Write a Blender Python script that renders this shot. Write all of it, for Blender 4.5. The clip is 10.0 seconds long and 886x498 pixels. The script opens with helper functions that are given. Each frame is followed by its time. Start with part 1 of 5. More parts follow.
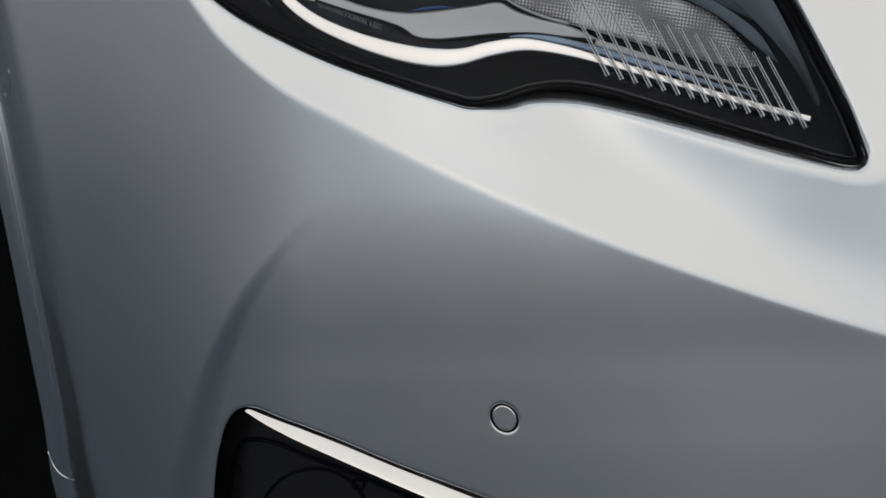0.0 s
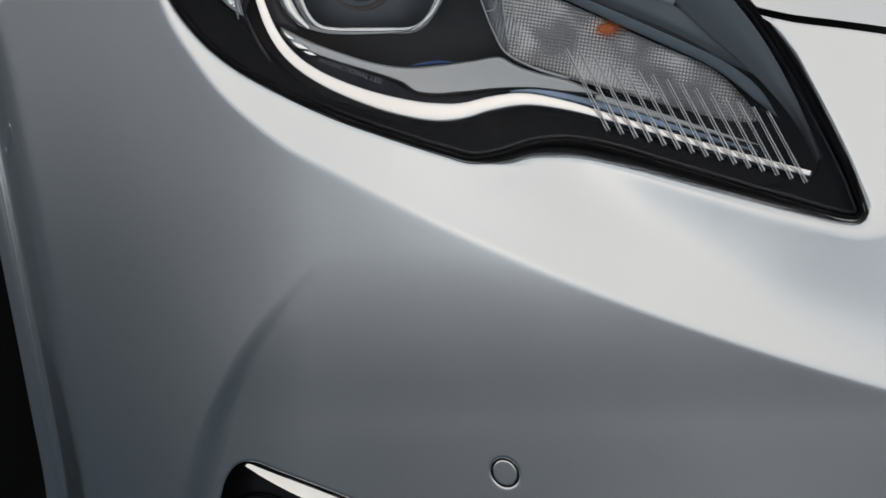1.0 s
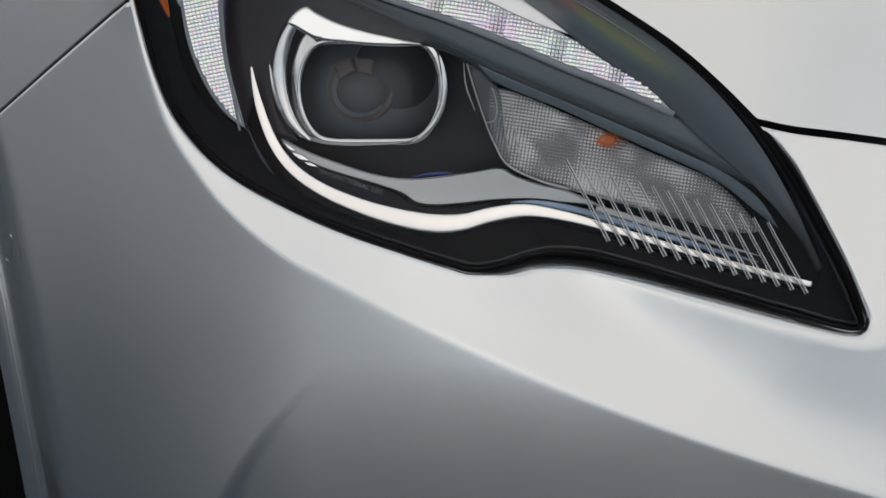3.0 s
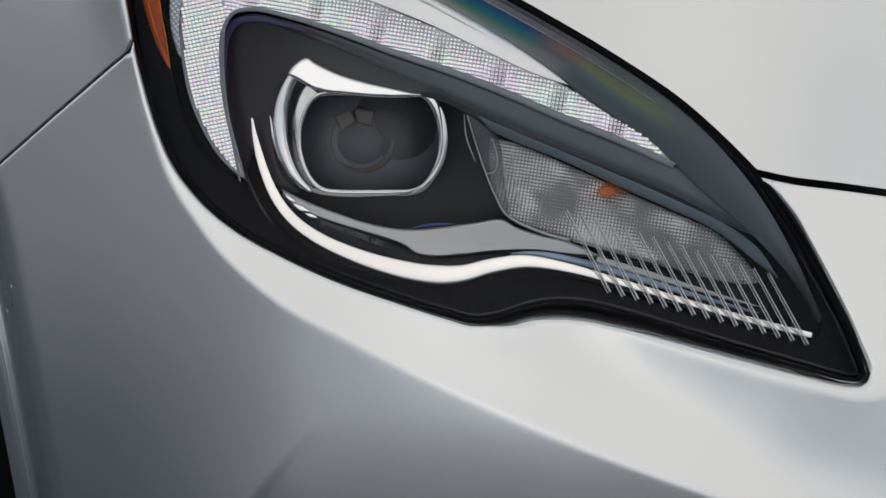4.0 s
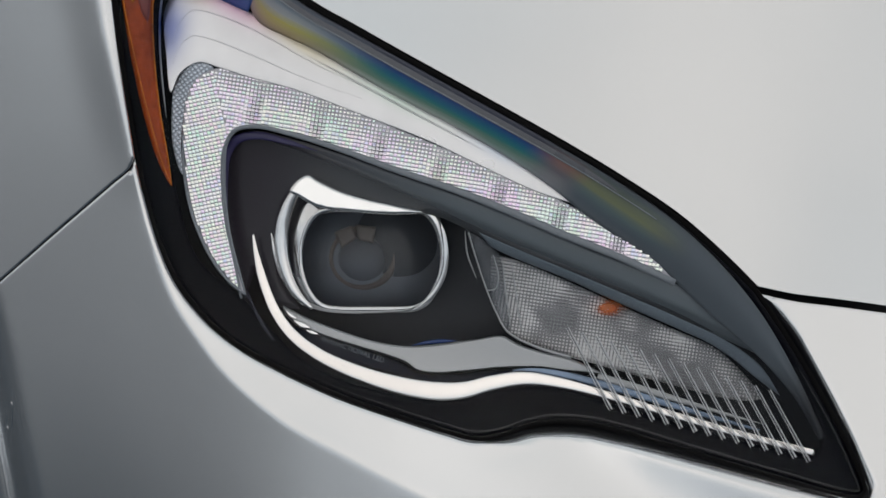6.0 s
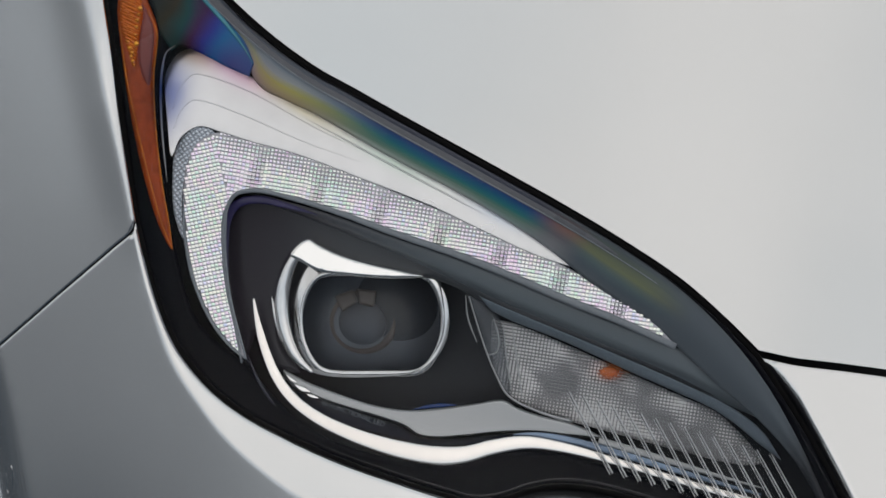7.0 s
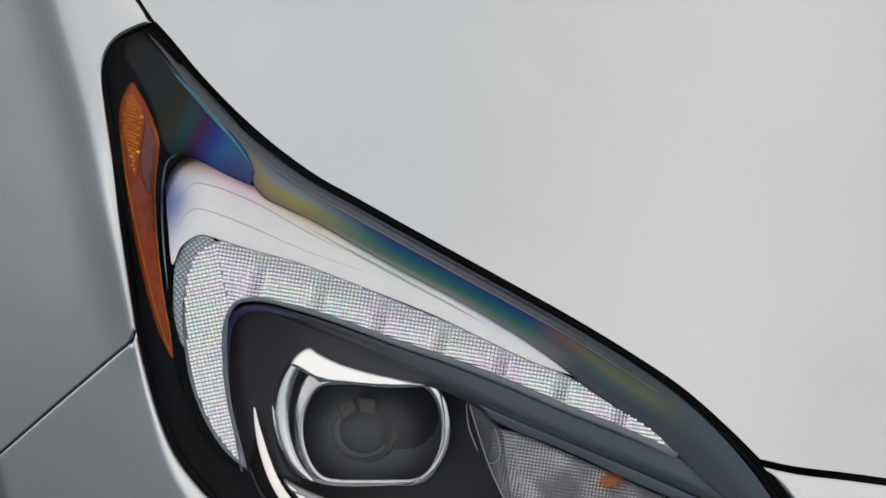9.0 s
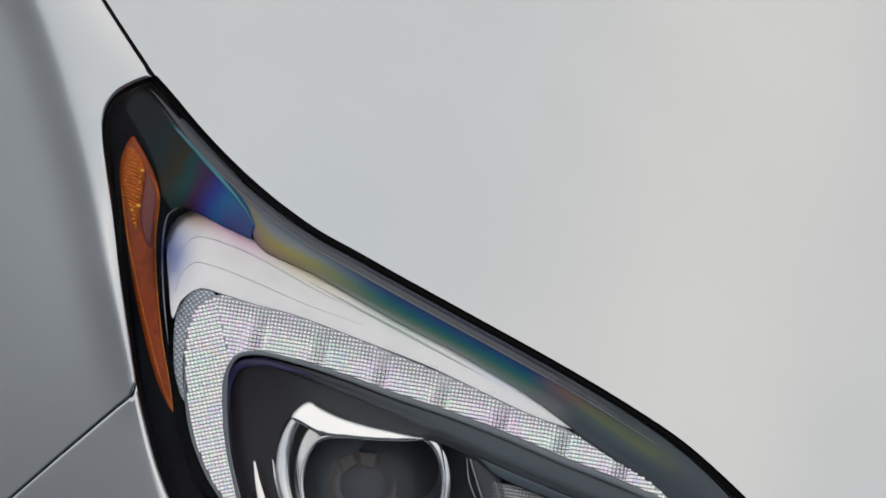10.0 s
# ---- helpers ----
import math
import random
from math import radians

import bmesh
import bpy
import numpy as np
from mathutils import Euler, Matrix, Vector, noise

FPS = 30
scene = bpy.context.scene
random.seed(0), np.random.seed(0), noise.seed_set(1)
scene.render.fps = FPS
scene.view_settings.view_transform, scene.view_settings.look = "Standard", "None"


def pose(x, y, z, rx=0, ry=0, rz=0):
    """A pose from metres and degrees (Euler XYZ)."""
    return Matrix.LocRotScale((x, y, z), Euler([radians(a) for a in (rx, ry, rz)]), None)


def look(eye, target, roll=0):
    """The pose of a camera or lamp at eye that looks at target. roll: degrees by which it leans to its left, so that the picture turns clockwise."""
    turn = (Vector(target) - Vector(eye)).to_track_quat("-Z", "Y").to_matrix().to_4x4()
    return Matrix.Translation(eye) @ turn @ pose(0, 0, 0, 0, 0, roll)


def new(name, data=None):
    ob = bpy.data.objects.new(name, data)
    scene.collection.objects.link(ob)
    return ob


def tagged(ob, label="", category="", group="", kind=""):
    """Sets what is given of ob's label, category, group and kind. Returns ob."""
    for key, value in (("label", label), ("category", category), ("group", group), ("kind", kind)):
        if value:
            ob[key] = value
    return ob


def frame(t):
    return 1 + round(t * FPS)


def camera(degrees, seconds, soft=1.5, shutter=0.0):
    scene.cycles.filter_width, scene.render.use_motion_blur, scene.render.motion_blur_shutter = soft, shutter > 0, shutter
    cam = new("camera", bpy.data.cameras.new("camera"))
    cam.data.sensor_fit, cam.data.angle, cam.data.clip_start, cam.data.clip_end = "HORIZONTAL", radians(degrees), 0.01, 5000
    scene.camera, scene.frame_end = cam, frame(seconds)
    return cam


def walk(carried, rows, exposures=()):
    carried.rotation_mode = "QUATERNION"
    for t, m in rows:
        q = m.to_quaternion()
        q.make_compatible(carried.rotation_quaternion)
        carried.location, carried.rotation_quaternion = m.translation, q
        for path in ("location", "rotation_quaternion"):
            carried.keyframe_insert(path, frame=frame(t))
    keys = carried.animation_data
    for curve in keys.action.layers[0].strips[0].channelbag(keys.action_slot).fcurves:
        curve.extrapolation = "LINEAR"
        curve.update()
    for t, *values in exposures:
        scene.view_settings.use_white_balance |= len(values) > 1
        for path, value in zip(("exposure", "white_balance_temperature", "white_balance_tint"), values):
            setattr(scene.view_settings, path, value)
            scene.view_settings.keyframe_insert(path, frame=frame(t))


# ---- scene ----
from mathutils import geometry

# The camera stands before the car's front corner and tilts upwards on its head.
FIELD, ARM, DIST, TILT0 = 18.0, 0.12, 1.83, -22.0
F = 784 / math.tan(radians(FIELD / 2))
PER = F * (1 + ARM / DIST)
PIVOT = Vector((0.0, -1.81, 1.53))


def aim(s, dx):
    """The camera's pose, tilted from the middle by s and turned by dx drawing units."""
    el = radians(TILT0) + s / PER
    return pose(PIVOT.x, PIVOT.y + ARM * math.cos(el), PIVOT.z + ARM * math.sin(el),
                90 + math.degrees(el), 0, math.degrees(dx / F))


cam = camera(FIELD, 10.0)
ROWS = [(0.0, -531.5, -4.0), (0.5, -482.5, -3.5), (1.0, -435.0, -3.0), (1.5, -383.5, -2.6), (2.0, -327.0, -2.3),
        (2.5, -282.0, -2.0), (4.0, -148.0, -1.0), (4.5, -102.0, -0.5), (5.0, -51.0, -0.2), (5.5, 0.0, 0.0),
        (6.0, 59.0, 1.0), (7.5, 224.0, 2.5), (8.0, 272.0, 3.0), (8.5, 318.0, 3.2), (9.0, 365.0, 3.5),
        (9.5, 410.0, 3.7), (10.0, 460.0, 4.2)]
walk(cam, [(t, aim(s, dx)) for t, s, dx in ROWS], exposures=[(0.0, 0.0), (10.0, 0.0)])

# ---- world and light: an overcast day ----
SKY_AIR = 0.02
CLOUDS = [(0.0, (4.4, 4.85, 5.25)), (0.40, (7.0, 6.75, 6.45)), (0.60, (7.0, 6.78, 6.5)), (0.95, (5.35, 5.65, 5.75))]
world = bpy.data.worlds.new("overcast_sky")
scene.world = world
world.use_nodes = True
wn, wl = world.node_tree.nodes, world.node_tree.links
bg = wn["Background"]
sky = wn.new("ShaderNodeTexSky")
sky.sky_type = "NISHITA"
sky.sun_disc = False
sky.sun_elevation, sky.sun_rotation = radians(28), radians(180)
sky.air_density, sky.dust_density, sky.ozone_density = 1.0, 8.0, 1.0
hs = wn.new("ShaderNodeHueSaturation")
hs.inputs["Saturation"].default_value = 0.15
hs.inputs["Value"].default_value = SKY_AIR
wl.new(sky.outputs["Color"], hs.inputs["Color"])
# the cloud deck: brightest at middle height, cooler overhead
wc = wn.new("ShaderNodeTexCoord")
up = wn.new("ShaderNodeSeparateXYZ")
wl.new(wc.outputs["Generated"], up.inputs[0])
deck = wn.new("ShaderNodeValToRGB")
deck.color_ramp.interpolation = "EASE"
for k, (at, tone) in ((0, CLOUDS[0]), (1, CLOUDS[-1])):
    deck.color_ramp.elements[k].position, deck.color_ramp.elements[k].color = at, (*tone, 1)
for at, tone in CLOUDS[1:-1]:
    deck.color_ramp.elements.new(at).color = (*tone, 1)
wl.new(up.outputs["Z"], deck.inputs["Fac"])
drift = wn.new("ShaderNodeTexNoise")
drift.inputs["Scale"].default_value, drift.inputs["Detail"].default_value = 2.2, 3
wl.new(wc.outputs["Generated"], drift.inputs["Vector"])
span = wn.new("ShaderNodeMapRange")
span.inputs["From Min"].default_value, span.inputs["From Max"].default_value = 0.3, 0.7
span.inputs["To Min"].default_value, span.inputs["To Max"].default_value = 0.92, 1.08
wl.new(drift.outputs["Fac"], span.inputs["Value"])
cloud = wn.new("ShaderNodeMix")
cloud.data_type, cloud.blend_type = "RGBA", "MULTIPLY"
cloud.inputs["Factor"].default_value = 1.0
wl.new(deck.outputs["Color"], cloud.inputs["A"])
wl.new(span.outputs["Result"], cloud.inputs["B"])
both = wn.new("ShaderNodeMix")
both.data_type, both.blend_type = "RGBA", "ADD"
both.inputs["Factor"].default_value = 1.0
wl.new(cloud.outputs["Result"], both.inputs["A"])
wl.new(hs.outputs["Color"], both.inputs["B"])
wl.new(both.outputs["Result"], bg.inputs["Color"])
bg.inputs["Strength"].default_value = 0.10
sun = new("sun", bpy.data.lights.new("sun", "SUN"))
sun.data.energy, sun.data.angle, sun.data.color = 0.5, radians(175), (1.0, 0.99, 0.97)
sun.matrix_world = look((0, -10, 6.2), (0, 0, 0.8))


# ---- materials ----
def material(name, color=(0.5, 0.5, 0.5), rough=0.5, metal=0.0, **more):
    m = bpy.data.materials.new(name)
    m.use_nodes = True
    b = m.node_tree.nodes["Principled BSDF"]
    b.inputs["Base Color"].default_value = (*color, 1)
    b.inputs["Roughness"].default_value = rough
    b.inputs["Metallic"].default_value = metal
    for key, value in more.items():
        b.inputs[key.replace("_", " ")].default_value = value
    return m


def shader(m):
    return m.node_tree.nodes["Principled BSDF"]


def grain(m, scale=60.0, low=0.9, high=1.1, rough=0.05, bump=0.0, coarse=7.0, stretch=(1, 1, 1)):
    """Two scales of unevenness in a material's colour, gloss and relief."""
    n, l, b = m.node_tree.nodes, m.node_tree.links, shader(m)
    at = n.new("ShaderNodeTexCoord")
    mp = n.new("ShaderNodeMapping")
    mp.inputs["Scale"].default_value = stretch
    l.new(at.outputs["Object"], mp.inputs["Vector"])
    fine, wide = n.new("ShaderNodeTexNoise"), n.new("ShaderNodeTexNoise")
    for node, sc, det in ((fine, scale, 4), (wide, coarse, 3)):
        node.inputs["Scale"].default_value, node.inputs["Detail"].default_value = sc, det
        l.new(mp.outputs["Vector"], node.inputs["Vector"])
    both = n.new("ShaderNodeMath")
    both.operation = "ADD"
    l.new(fine.outputs["Fac"], both.inputs[0])
    l.new(wide.outputs["Fac"], both.inputs[1])
    span = n.new("ShaderNodeMapRange")
    span.inputs["From Min"].default_value, span.inputs["From Max"].default_value = 0.6, 1.4
    span.inputs["To Min"].default_value, span.inputs["To Max"].default_value = low, high
    l.new(both.outputs[0], span.inputs["Value"])
    mul = n.new("ShaderNodeMix")
    mul.data_type, mul.blend_type = "RGBA", "MULTIPLY"
    mul.inputs["Factor"].default_value = 1.0
    mul.inputs["A"].default_value = b.inputs["Base Color"].default_value[:]
    l.new(span.outputs["Result"], mul.inputs["B"])
    l.new(mul.outputs["Result"], b.inputs["Base Color"])
    rr = n.new("ShaderNodeMapRange")
    r0 = b.inputs["Roughness"].default_value
    rr.inputs["From Min"].default_value, rr.inputs["From Max"].default_value = 0.3, 0.7
    rr.inputs["To Min"].default_value, rr.inputs["To Max"].default_value = max(0.0, r0 - rough), r0 + rough
    l.new(wide.outputs["Fac"], rr.inputs["Value"])
    l.new(rr.outputs["Result"], b.inputs["Roughness"])
    if bump:
        bp = n.new("ShaderNodeBump")
        bp.inputs["Strength"].default_value, bp.inputs["Distance"].default_value = 1.0, bump
        l.new(fine.outputs["Fac"], bp.inputs["Height"])
        l.new(bp.outputs["Normal"], b.inputs["Normal"])
    return m


PAINT = grain(material("silver_metallic_paint", (0.722, 0.738, 0.758), 0.20, 0.97, Coat_Weight=1.0, Coat_Roughness=0.03),
              2500, 0.97, 1.03, 0.02, 0.0, 9)
BLACK = grain(material("black_gloss_plastic", (0.003, 0.0035, 0.006), 0.12, 0.0, Specular_IOR_Level=0.04), 300, 0.8, 1.2, 0.03)
RUBBER = grain(material("black_rubber", (0.010, 0.010, 0.011), 0.6, 0.0), 400, 0.7, 1.3, 0.1, 0.0001)
MATT = grain(material("dark_matt_plastic", (0.003, 0.003, 0.0035), 0.8, 0.0, Specular_IOR_Level=0.1), 400, 0.8, 1.2, 0.1)
CHROME = grain(material("chrome", (0.80, 0.80, 0.80), 0.08, 1.0), 200, 0.97, 1.03, 0.02)
CREAM = grain(material("warm_polished_silver", (0.95, 0.91, 0.87), 0.12, 1.0), 120, 0.97, 1.03, 0.02)
SATIN = grain(material("satin_silver", (0.42, 0.43, 0.44), 0.38, 1.0), 900, 0.9, 1.1, 0.05, 0.00004)
GREY = grain(material("slate_grey_plastic", (0.15, 0.185, 0.225), 0.30, 0.0), 500, 0.85, 1.15, 0.06)
EDGE = grain(material("pale_grey_plastic", (0.22, 0.245, 0.275), 0.3, 0.0), 500, 0.85, 1.15, 0.06)
INK = grain(material("blue_black_plastic", (0.008, 0.012, 0.024), 0.15, 0.0, Specular_IOR_Level=0.15), 300, 0.8, 1.2, 0.03)
DUSK = grain(material("dark_plum_plastic", (0.030, 0.032, 0.052), 0.28, 0.0, Specular_IOR_Level=0.3), 300, 0.8, 1.2, 0.05)
ASPHALT = grain(material("asphalt", (0.009, 0.018, 0.033), 0.33, 0.0, Specular_IOR_Level=0.5, Specular_Tint=(0.62, 0.85, 1.0, 1.0)), 120, 0.6, 1.4, 0.08, 0.0004, 1.5)
AMBER = grain(material("amber_plastic", (0.44, 0.070, 0.010), 0.2, 0.0, Specular_IOR_Level=0.3), 160, 0.6, 1.3, 0.05, 0.0002, 40)
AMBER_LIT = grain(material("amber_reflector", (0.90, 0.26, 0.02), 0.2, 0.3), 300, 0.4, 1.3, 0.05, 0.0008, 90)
AMBER_SPARKLE = grain(material("amber_sparkle", (1.0, 0.43, 0.05), 0.15, 0.6), 300, 0.9, 1.1, 0.03)
TYRE = grain(material("tyre_rubber", (0.012, 0.012, 0.012), 0.75, 0.0), 200, 0.7, 1.3, 0.1, 0.0003)


def glass(name, ior=1.45, tint=(1, 1, 1), rough=0.0, cut=1.0):
    """Thin clear plastic: what lies behind, under a faint gloss."""
    m = bpy.data.materials.new(name)
    m.use_nodes = True
    n, l = m.node_tree.nodes, m.node_tree.links
    n.remove(n["Principled BSDF"])
    tr, gl, fr, mx = n.new("ShaderNodeBsdfTransparent"), n.new("ShaderNodeBsdfGlossy"), n.new("ShaderNodeFresnel"), n.new("ShaderNodeMixShader")
    tr.inputs["Color"].default_value = (*tint, 1)
    gl.inputs["Roughness"].default_value = rough
    fr.inputs["IOR"].default_value = ior
    ml = n.new("ShaderNodeMath")
    ml.operation = "MULTIPLY"
    ml.inputs[1].default_value = cut
    l.new(fr.outputs["Fac"], ml.inputs[0])
    l.new(ml.outputs[0], mx.inputs["Fac"])
    l.new(tr.outputs[0], mx.inputs[1])
    l.new(gl.outputs[0], mx.inputs[2])
    l.new(mx.outputs[0], n["Material Output"].inputs["Surface"])
    return m


def prisms(name, pitch, turn, bright, dark, metal, rough, block=0.0, first=0.0, deep=0.0006, ratio=1.0):
    """Moulded prisms in rows, and blocks of them: bright crowns and dark gaps are put into the colour, over the relief.
    """
    m = material(name, bright, rough, metal)
    n, l, b = m.node_tree.nodes, m.node_tree.links, shader(m)
    uv = n.new("ShaderNodeTexCoord")
    mp = n.new("ShaderNodeMapping")
    mp.inputs["Rotation"].default_value = (0, 0, radians(turn))
    l.new(uv.outputs["UV"], mp.inputs["Vector"])
    sp = n.new("ShaderNodeSeparateXYZ")
    l.new(mp.outputs["Vector"], sp.inputs[0])

    def wave(socket, size, shift=0.0):
        k = n.new("ShaderNodeMath")
        k.operation, k.inputs[1].default_value, k.inputs[2].default_value = "MULTIPLY_ADD", 1000 * math.pi / size, -shift * math.pi / size
        l.new(socket, k.inputs[0])
        s = n.new("ShaderNodeMath")
        s.operation = "SINE"
        l.new(k.outputs[0], s.inputs[0])
        a = n.new("ShaderNodeMath")
        a.operation = "ABSOLUTE"
        l.new(s.outputs[0], a.inputs[0])
        return a.outputs[0]

    def calc(op, *parts):
        c = n.new("ShaderNodeMath")
        c.operation = op
        for i, v in enumerate(parts):
            if isinstance(v, float):
                c.inputs[i].default_value = v
            else:
                l.new(v, c.inputs[i])
        return c.outputs[0]
    dots = calc("MULTIPLY", wave(sp.outputs["X"], pitch), wave(sp.outputs["Y"], pitch * ratio))
    fac = calc("POWER", dots, 1.0)
    if block:
        raw = n.new("ShaderNodeSeparateXYZ")
        l.new(uv.outputs["UV"], raw.inputs[0])
        fac = calc("MULTIPLY", fac, calc("ADD", 0.45, calc("MULTIPLY", 0.55, calc("POWER", wave(raw.outputs["X"], block, first), 0.45))))
        # the bright colour fades towards the guide's upper edge; the relief stays as deep
        rise = calc("SUBTRACT", calc("MULTIPLY_ADD", raw.outputs["X"], 0.375, 0.00125), raw.outputs["Y"])
        flat = n.new("ShaderNodeMapRange")
        flat.interpolation_type = "SMOOTHSTEP"
        flat.inputs["From Min"].default_value, flat.inputs["From Max"].default_value = 0.035, 0.095
        flat.inputs["To Min"].default_value, flat.inputs["To Max"].default_value = 1.0, 0.55
        l.new(rise, flat.inputs["Value"])
        fac = calc("MULTIPLY", fac, flat.outputs["Result"])
    ramp = n.new("ShaderNodeMix")
    ramp.data_type = "RGBA"
    ramp.inputs["A"].default_value, ramp.inputs["B"].default_value = (*dark, 1), (*bright, 1)
    l.new(fac, ramp.inputs["Factor"])
    out = ramp.outputs["Result"]
    l.new(out, b.inputs["Base Color"])
    bp = n.new("ShaderNodeBump")
    bp.inputs["Strength"].default_value, bp.inputs["Distance"].default_value = 0.6, deep
    l.new(dots, bp.inputs["Height"])
    l.new(bp.outputs["Normal"], b.inputs["Normal"])
    return m


def stress_colours(name):
    """Dark plastic with the lens cover's stress rainbow painted into its colour, changing along its length and
    darkening at its end.
    """
    m = material(name, (0.06, 0.065, 0.08), 0.22, 0.15, Specular_IOR_Level=0.35)
    n, l, b = m.node_tree.nodes, m.node_tree.links, shader(m)
    uv, sp, ns = n.new("ShaderNodeUVMap"), n.new("ShaderNodeSeparateXYZ"), n.new("ShaderNodeTexNoise")
    uv.uv_map = "run"
    l.new(uv.outputs["UV"], sp.inputs[0])
    ns.inputs["Scale"].default_value, ns.inputs["Detail"].default_value = 6.0, 2
    l.new(uv.outputs["UV"], ns.inputs["Vector"])
    across = n.new("ShaderNodeMath")
    across.operation, across.inputs[1].default_value = "MULTIPLY_ADD", 0.22
    drop = n.new("ShaderNodeMath")
    drop.operation, drop.inputs[1].default_value = "SUBTRACT", 0.11
    l.new(sp.outputs["Y"], drop.inputs[0])
    l.new(ns.outputs["Fac"], across.inputs[0])
    l.new(drop.outputs[0], across.inputs[2])

    def bands(stops):
        r = n.new("ShaderNodeValToRGB")
        e = r.color_ramp.elements
        e[0].position, e[0].color = stops[0][0], (*stops[0][1], 1)
        e[1].position, e[1].color = stops[-1][0], (*stops[-1][1], 1)
        for at, col in stops[1:-1]:
            e.new(at).color = (*col, 1)
        l.new(across.outputs[0], r.inputs["Fac"])
        return r.outputs["Color"]

    def blend(a, c, lo, hi):
        s, mx = n.new("ShaderNodeMapRange"), n.new("ShaderNodeMix")
        s.interpolation_type = "SMOOTHSTEP"
        s.inputs["From Min"].default_value, s.inputs["From Max"].default_value = lo, hi
        l.new(sp.outputs["X"], s.inputs["Value"])
        mx.data_type = "RGBA"
        l.new(s.outputs["Result"], mx.inputs["Factor"])
        l.new(a, mx.inputs["A"])
        l.new(c, mx.inputs["B"])
        return mx.outputs["Result"]
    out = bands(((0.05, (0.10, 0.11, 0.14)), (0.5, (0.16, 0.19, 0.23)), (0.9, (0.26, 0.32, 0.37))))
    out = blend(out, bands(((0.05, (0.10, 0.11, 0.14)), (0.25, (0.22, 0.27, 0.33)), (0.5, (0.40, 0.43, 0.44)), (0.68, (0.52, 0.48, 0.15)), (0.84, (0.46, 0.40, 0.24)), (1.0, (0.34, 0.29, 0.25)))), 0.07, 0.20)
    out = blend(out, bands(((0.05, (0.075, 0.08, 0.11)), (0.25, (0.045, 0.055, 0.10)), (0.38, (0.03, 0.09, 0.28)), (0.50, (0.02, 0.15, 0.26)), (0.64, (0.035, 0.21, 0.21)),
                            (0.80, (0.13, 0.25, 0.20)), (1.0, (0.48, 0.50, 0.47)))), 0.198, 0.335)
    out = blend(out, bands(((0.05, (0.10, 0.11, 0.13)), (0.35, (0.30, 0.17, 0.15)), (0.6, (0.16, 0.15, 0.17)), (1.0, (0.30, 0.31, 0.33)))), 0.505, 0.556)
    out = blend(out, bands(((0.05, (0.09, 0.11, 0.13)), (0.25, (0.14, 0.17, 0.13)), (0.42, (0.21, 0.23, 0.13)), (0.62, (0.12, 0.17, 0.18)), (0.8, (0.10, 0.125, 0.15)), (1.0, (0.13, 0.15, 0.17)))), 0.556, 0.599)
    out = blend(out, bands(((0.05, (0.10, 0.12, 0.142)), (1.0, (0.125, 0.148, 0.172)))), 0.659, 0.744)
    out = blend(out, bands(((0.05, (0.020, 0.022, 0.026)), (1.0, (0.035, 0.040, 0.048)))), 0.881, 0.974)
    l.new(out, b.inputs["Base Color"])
    return m


STRESS = stress_colours("painted_rainbow_plastic")


def stress_corner(name):
    """The same plastic at the lamp's outer end, its painted rainbow running across it."""
    m = material(name, (0.02, 0.02, 0.03), 0.22, 0.0, Specular_IOR_Level=0.15)
    n, l, b = m.node_tree.nodes, m.node_tree.links, shader(m)
    uv, mp, gr, ns = n.new("ShaderNodeTexCoord"), n.new("ShaderNodeVectorMath"), n.new("ShaderNodeMath"), n.new("ShaderNodeTexNoise")
    mp.operation = "DOT_PRODUCT"
    mp.inputs[1].default_value = (2.8, 1.9, 0.0)
    l.new(uv.outputs["UV"], mp.inputs[0])
    ns.inputs["Scale"].default_value, ns.inputs["Detail"].default_value = 7.0, 2
    l.new(uv.outputs["UV"], ns.inputs["Vector"])
    gr.operation, gr.inputs[1].default_value = "MULTIPLY_ADD", 0.35
    l.new(ns.outputs["Fac"], gr.inputs[0])
    lower = n.new("ShaderNodeMath")
    lower.operation, lower.inputs[1].default_value = "SUBTRACT", 0.27
    l.new(mp.outputs["Value"], lower.inputs[0])
    l.new(lower.outputs[0], gr.inputs[2])
    r = n.new("ShaderNodeValToRGB")
    e = r.color_ramp.elements
    e[0].position, e[0].color = 0.12, (0.010, 0.014, 0.018, 1)
    e[1].position, e[1].color = 1.0, (0.06, 0.13, 0.34, 1)
    for at, col in ((0.30, (0.010, 0.024, 0.03)), (0.46, (0.032, 0.030, 0.016)), (0.56, (0.012, 0.070, 0.075)), (0.66, (0.055, 0.018, 0.09)),
                    (0.76, (0.025, 0.05, 0.36)), (0.88, (0.02, 0.17, 0.42))):
        e.new(at).color = (*col, 1)
    l.new(gr.outputs[0], r.inputs["Fac"])
    l.new(r.outputs["Color"], b.inputs["Base Color"])
    return m


STRESS_END = stress_corner("painted_rainbow_corner")
CLEAR = glass("clear_lens_plastic", 1.46, (0.975, 0.985, 1.0), cut=0.28)


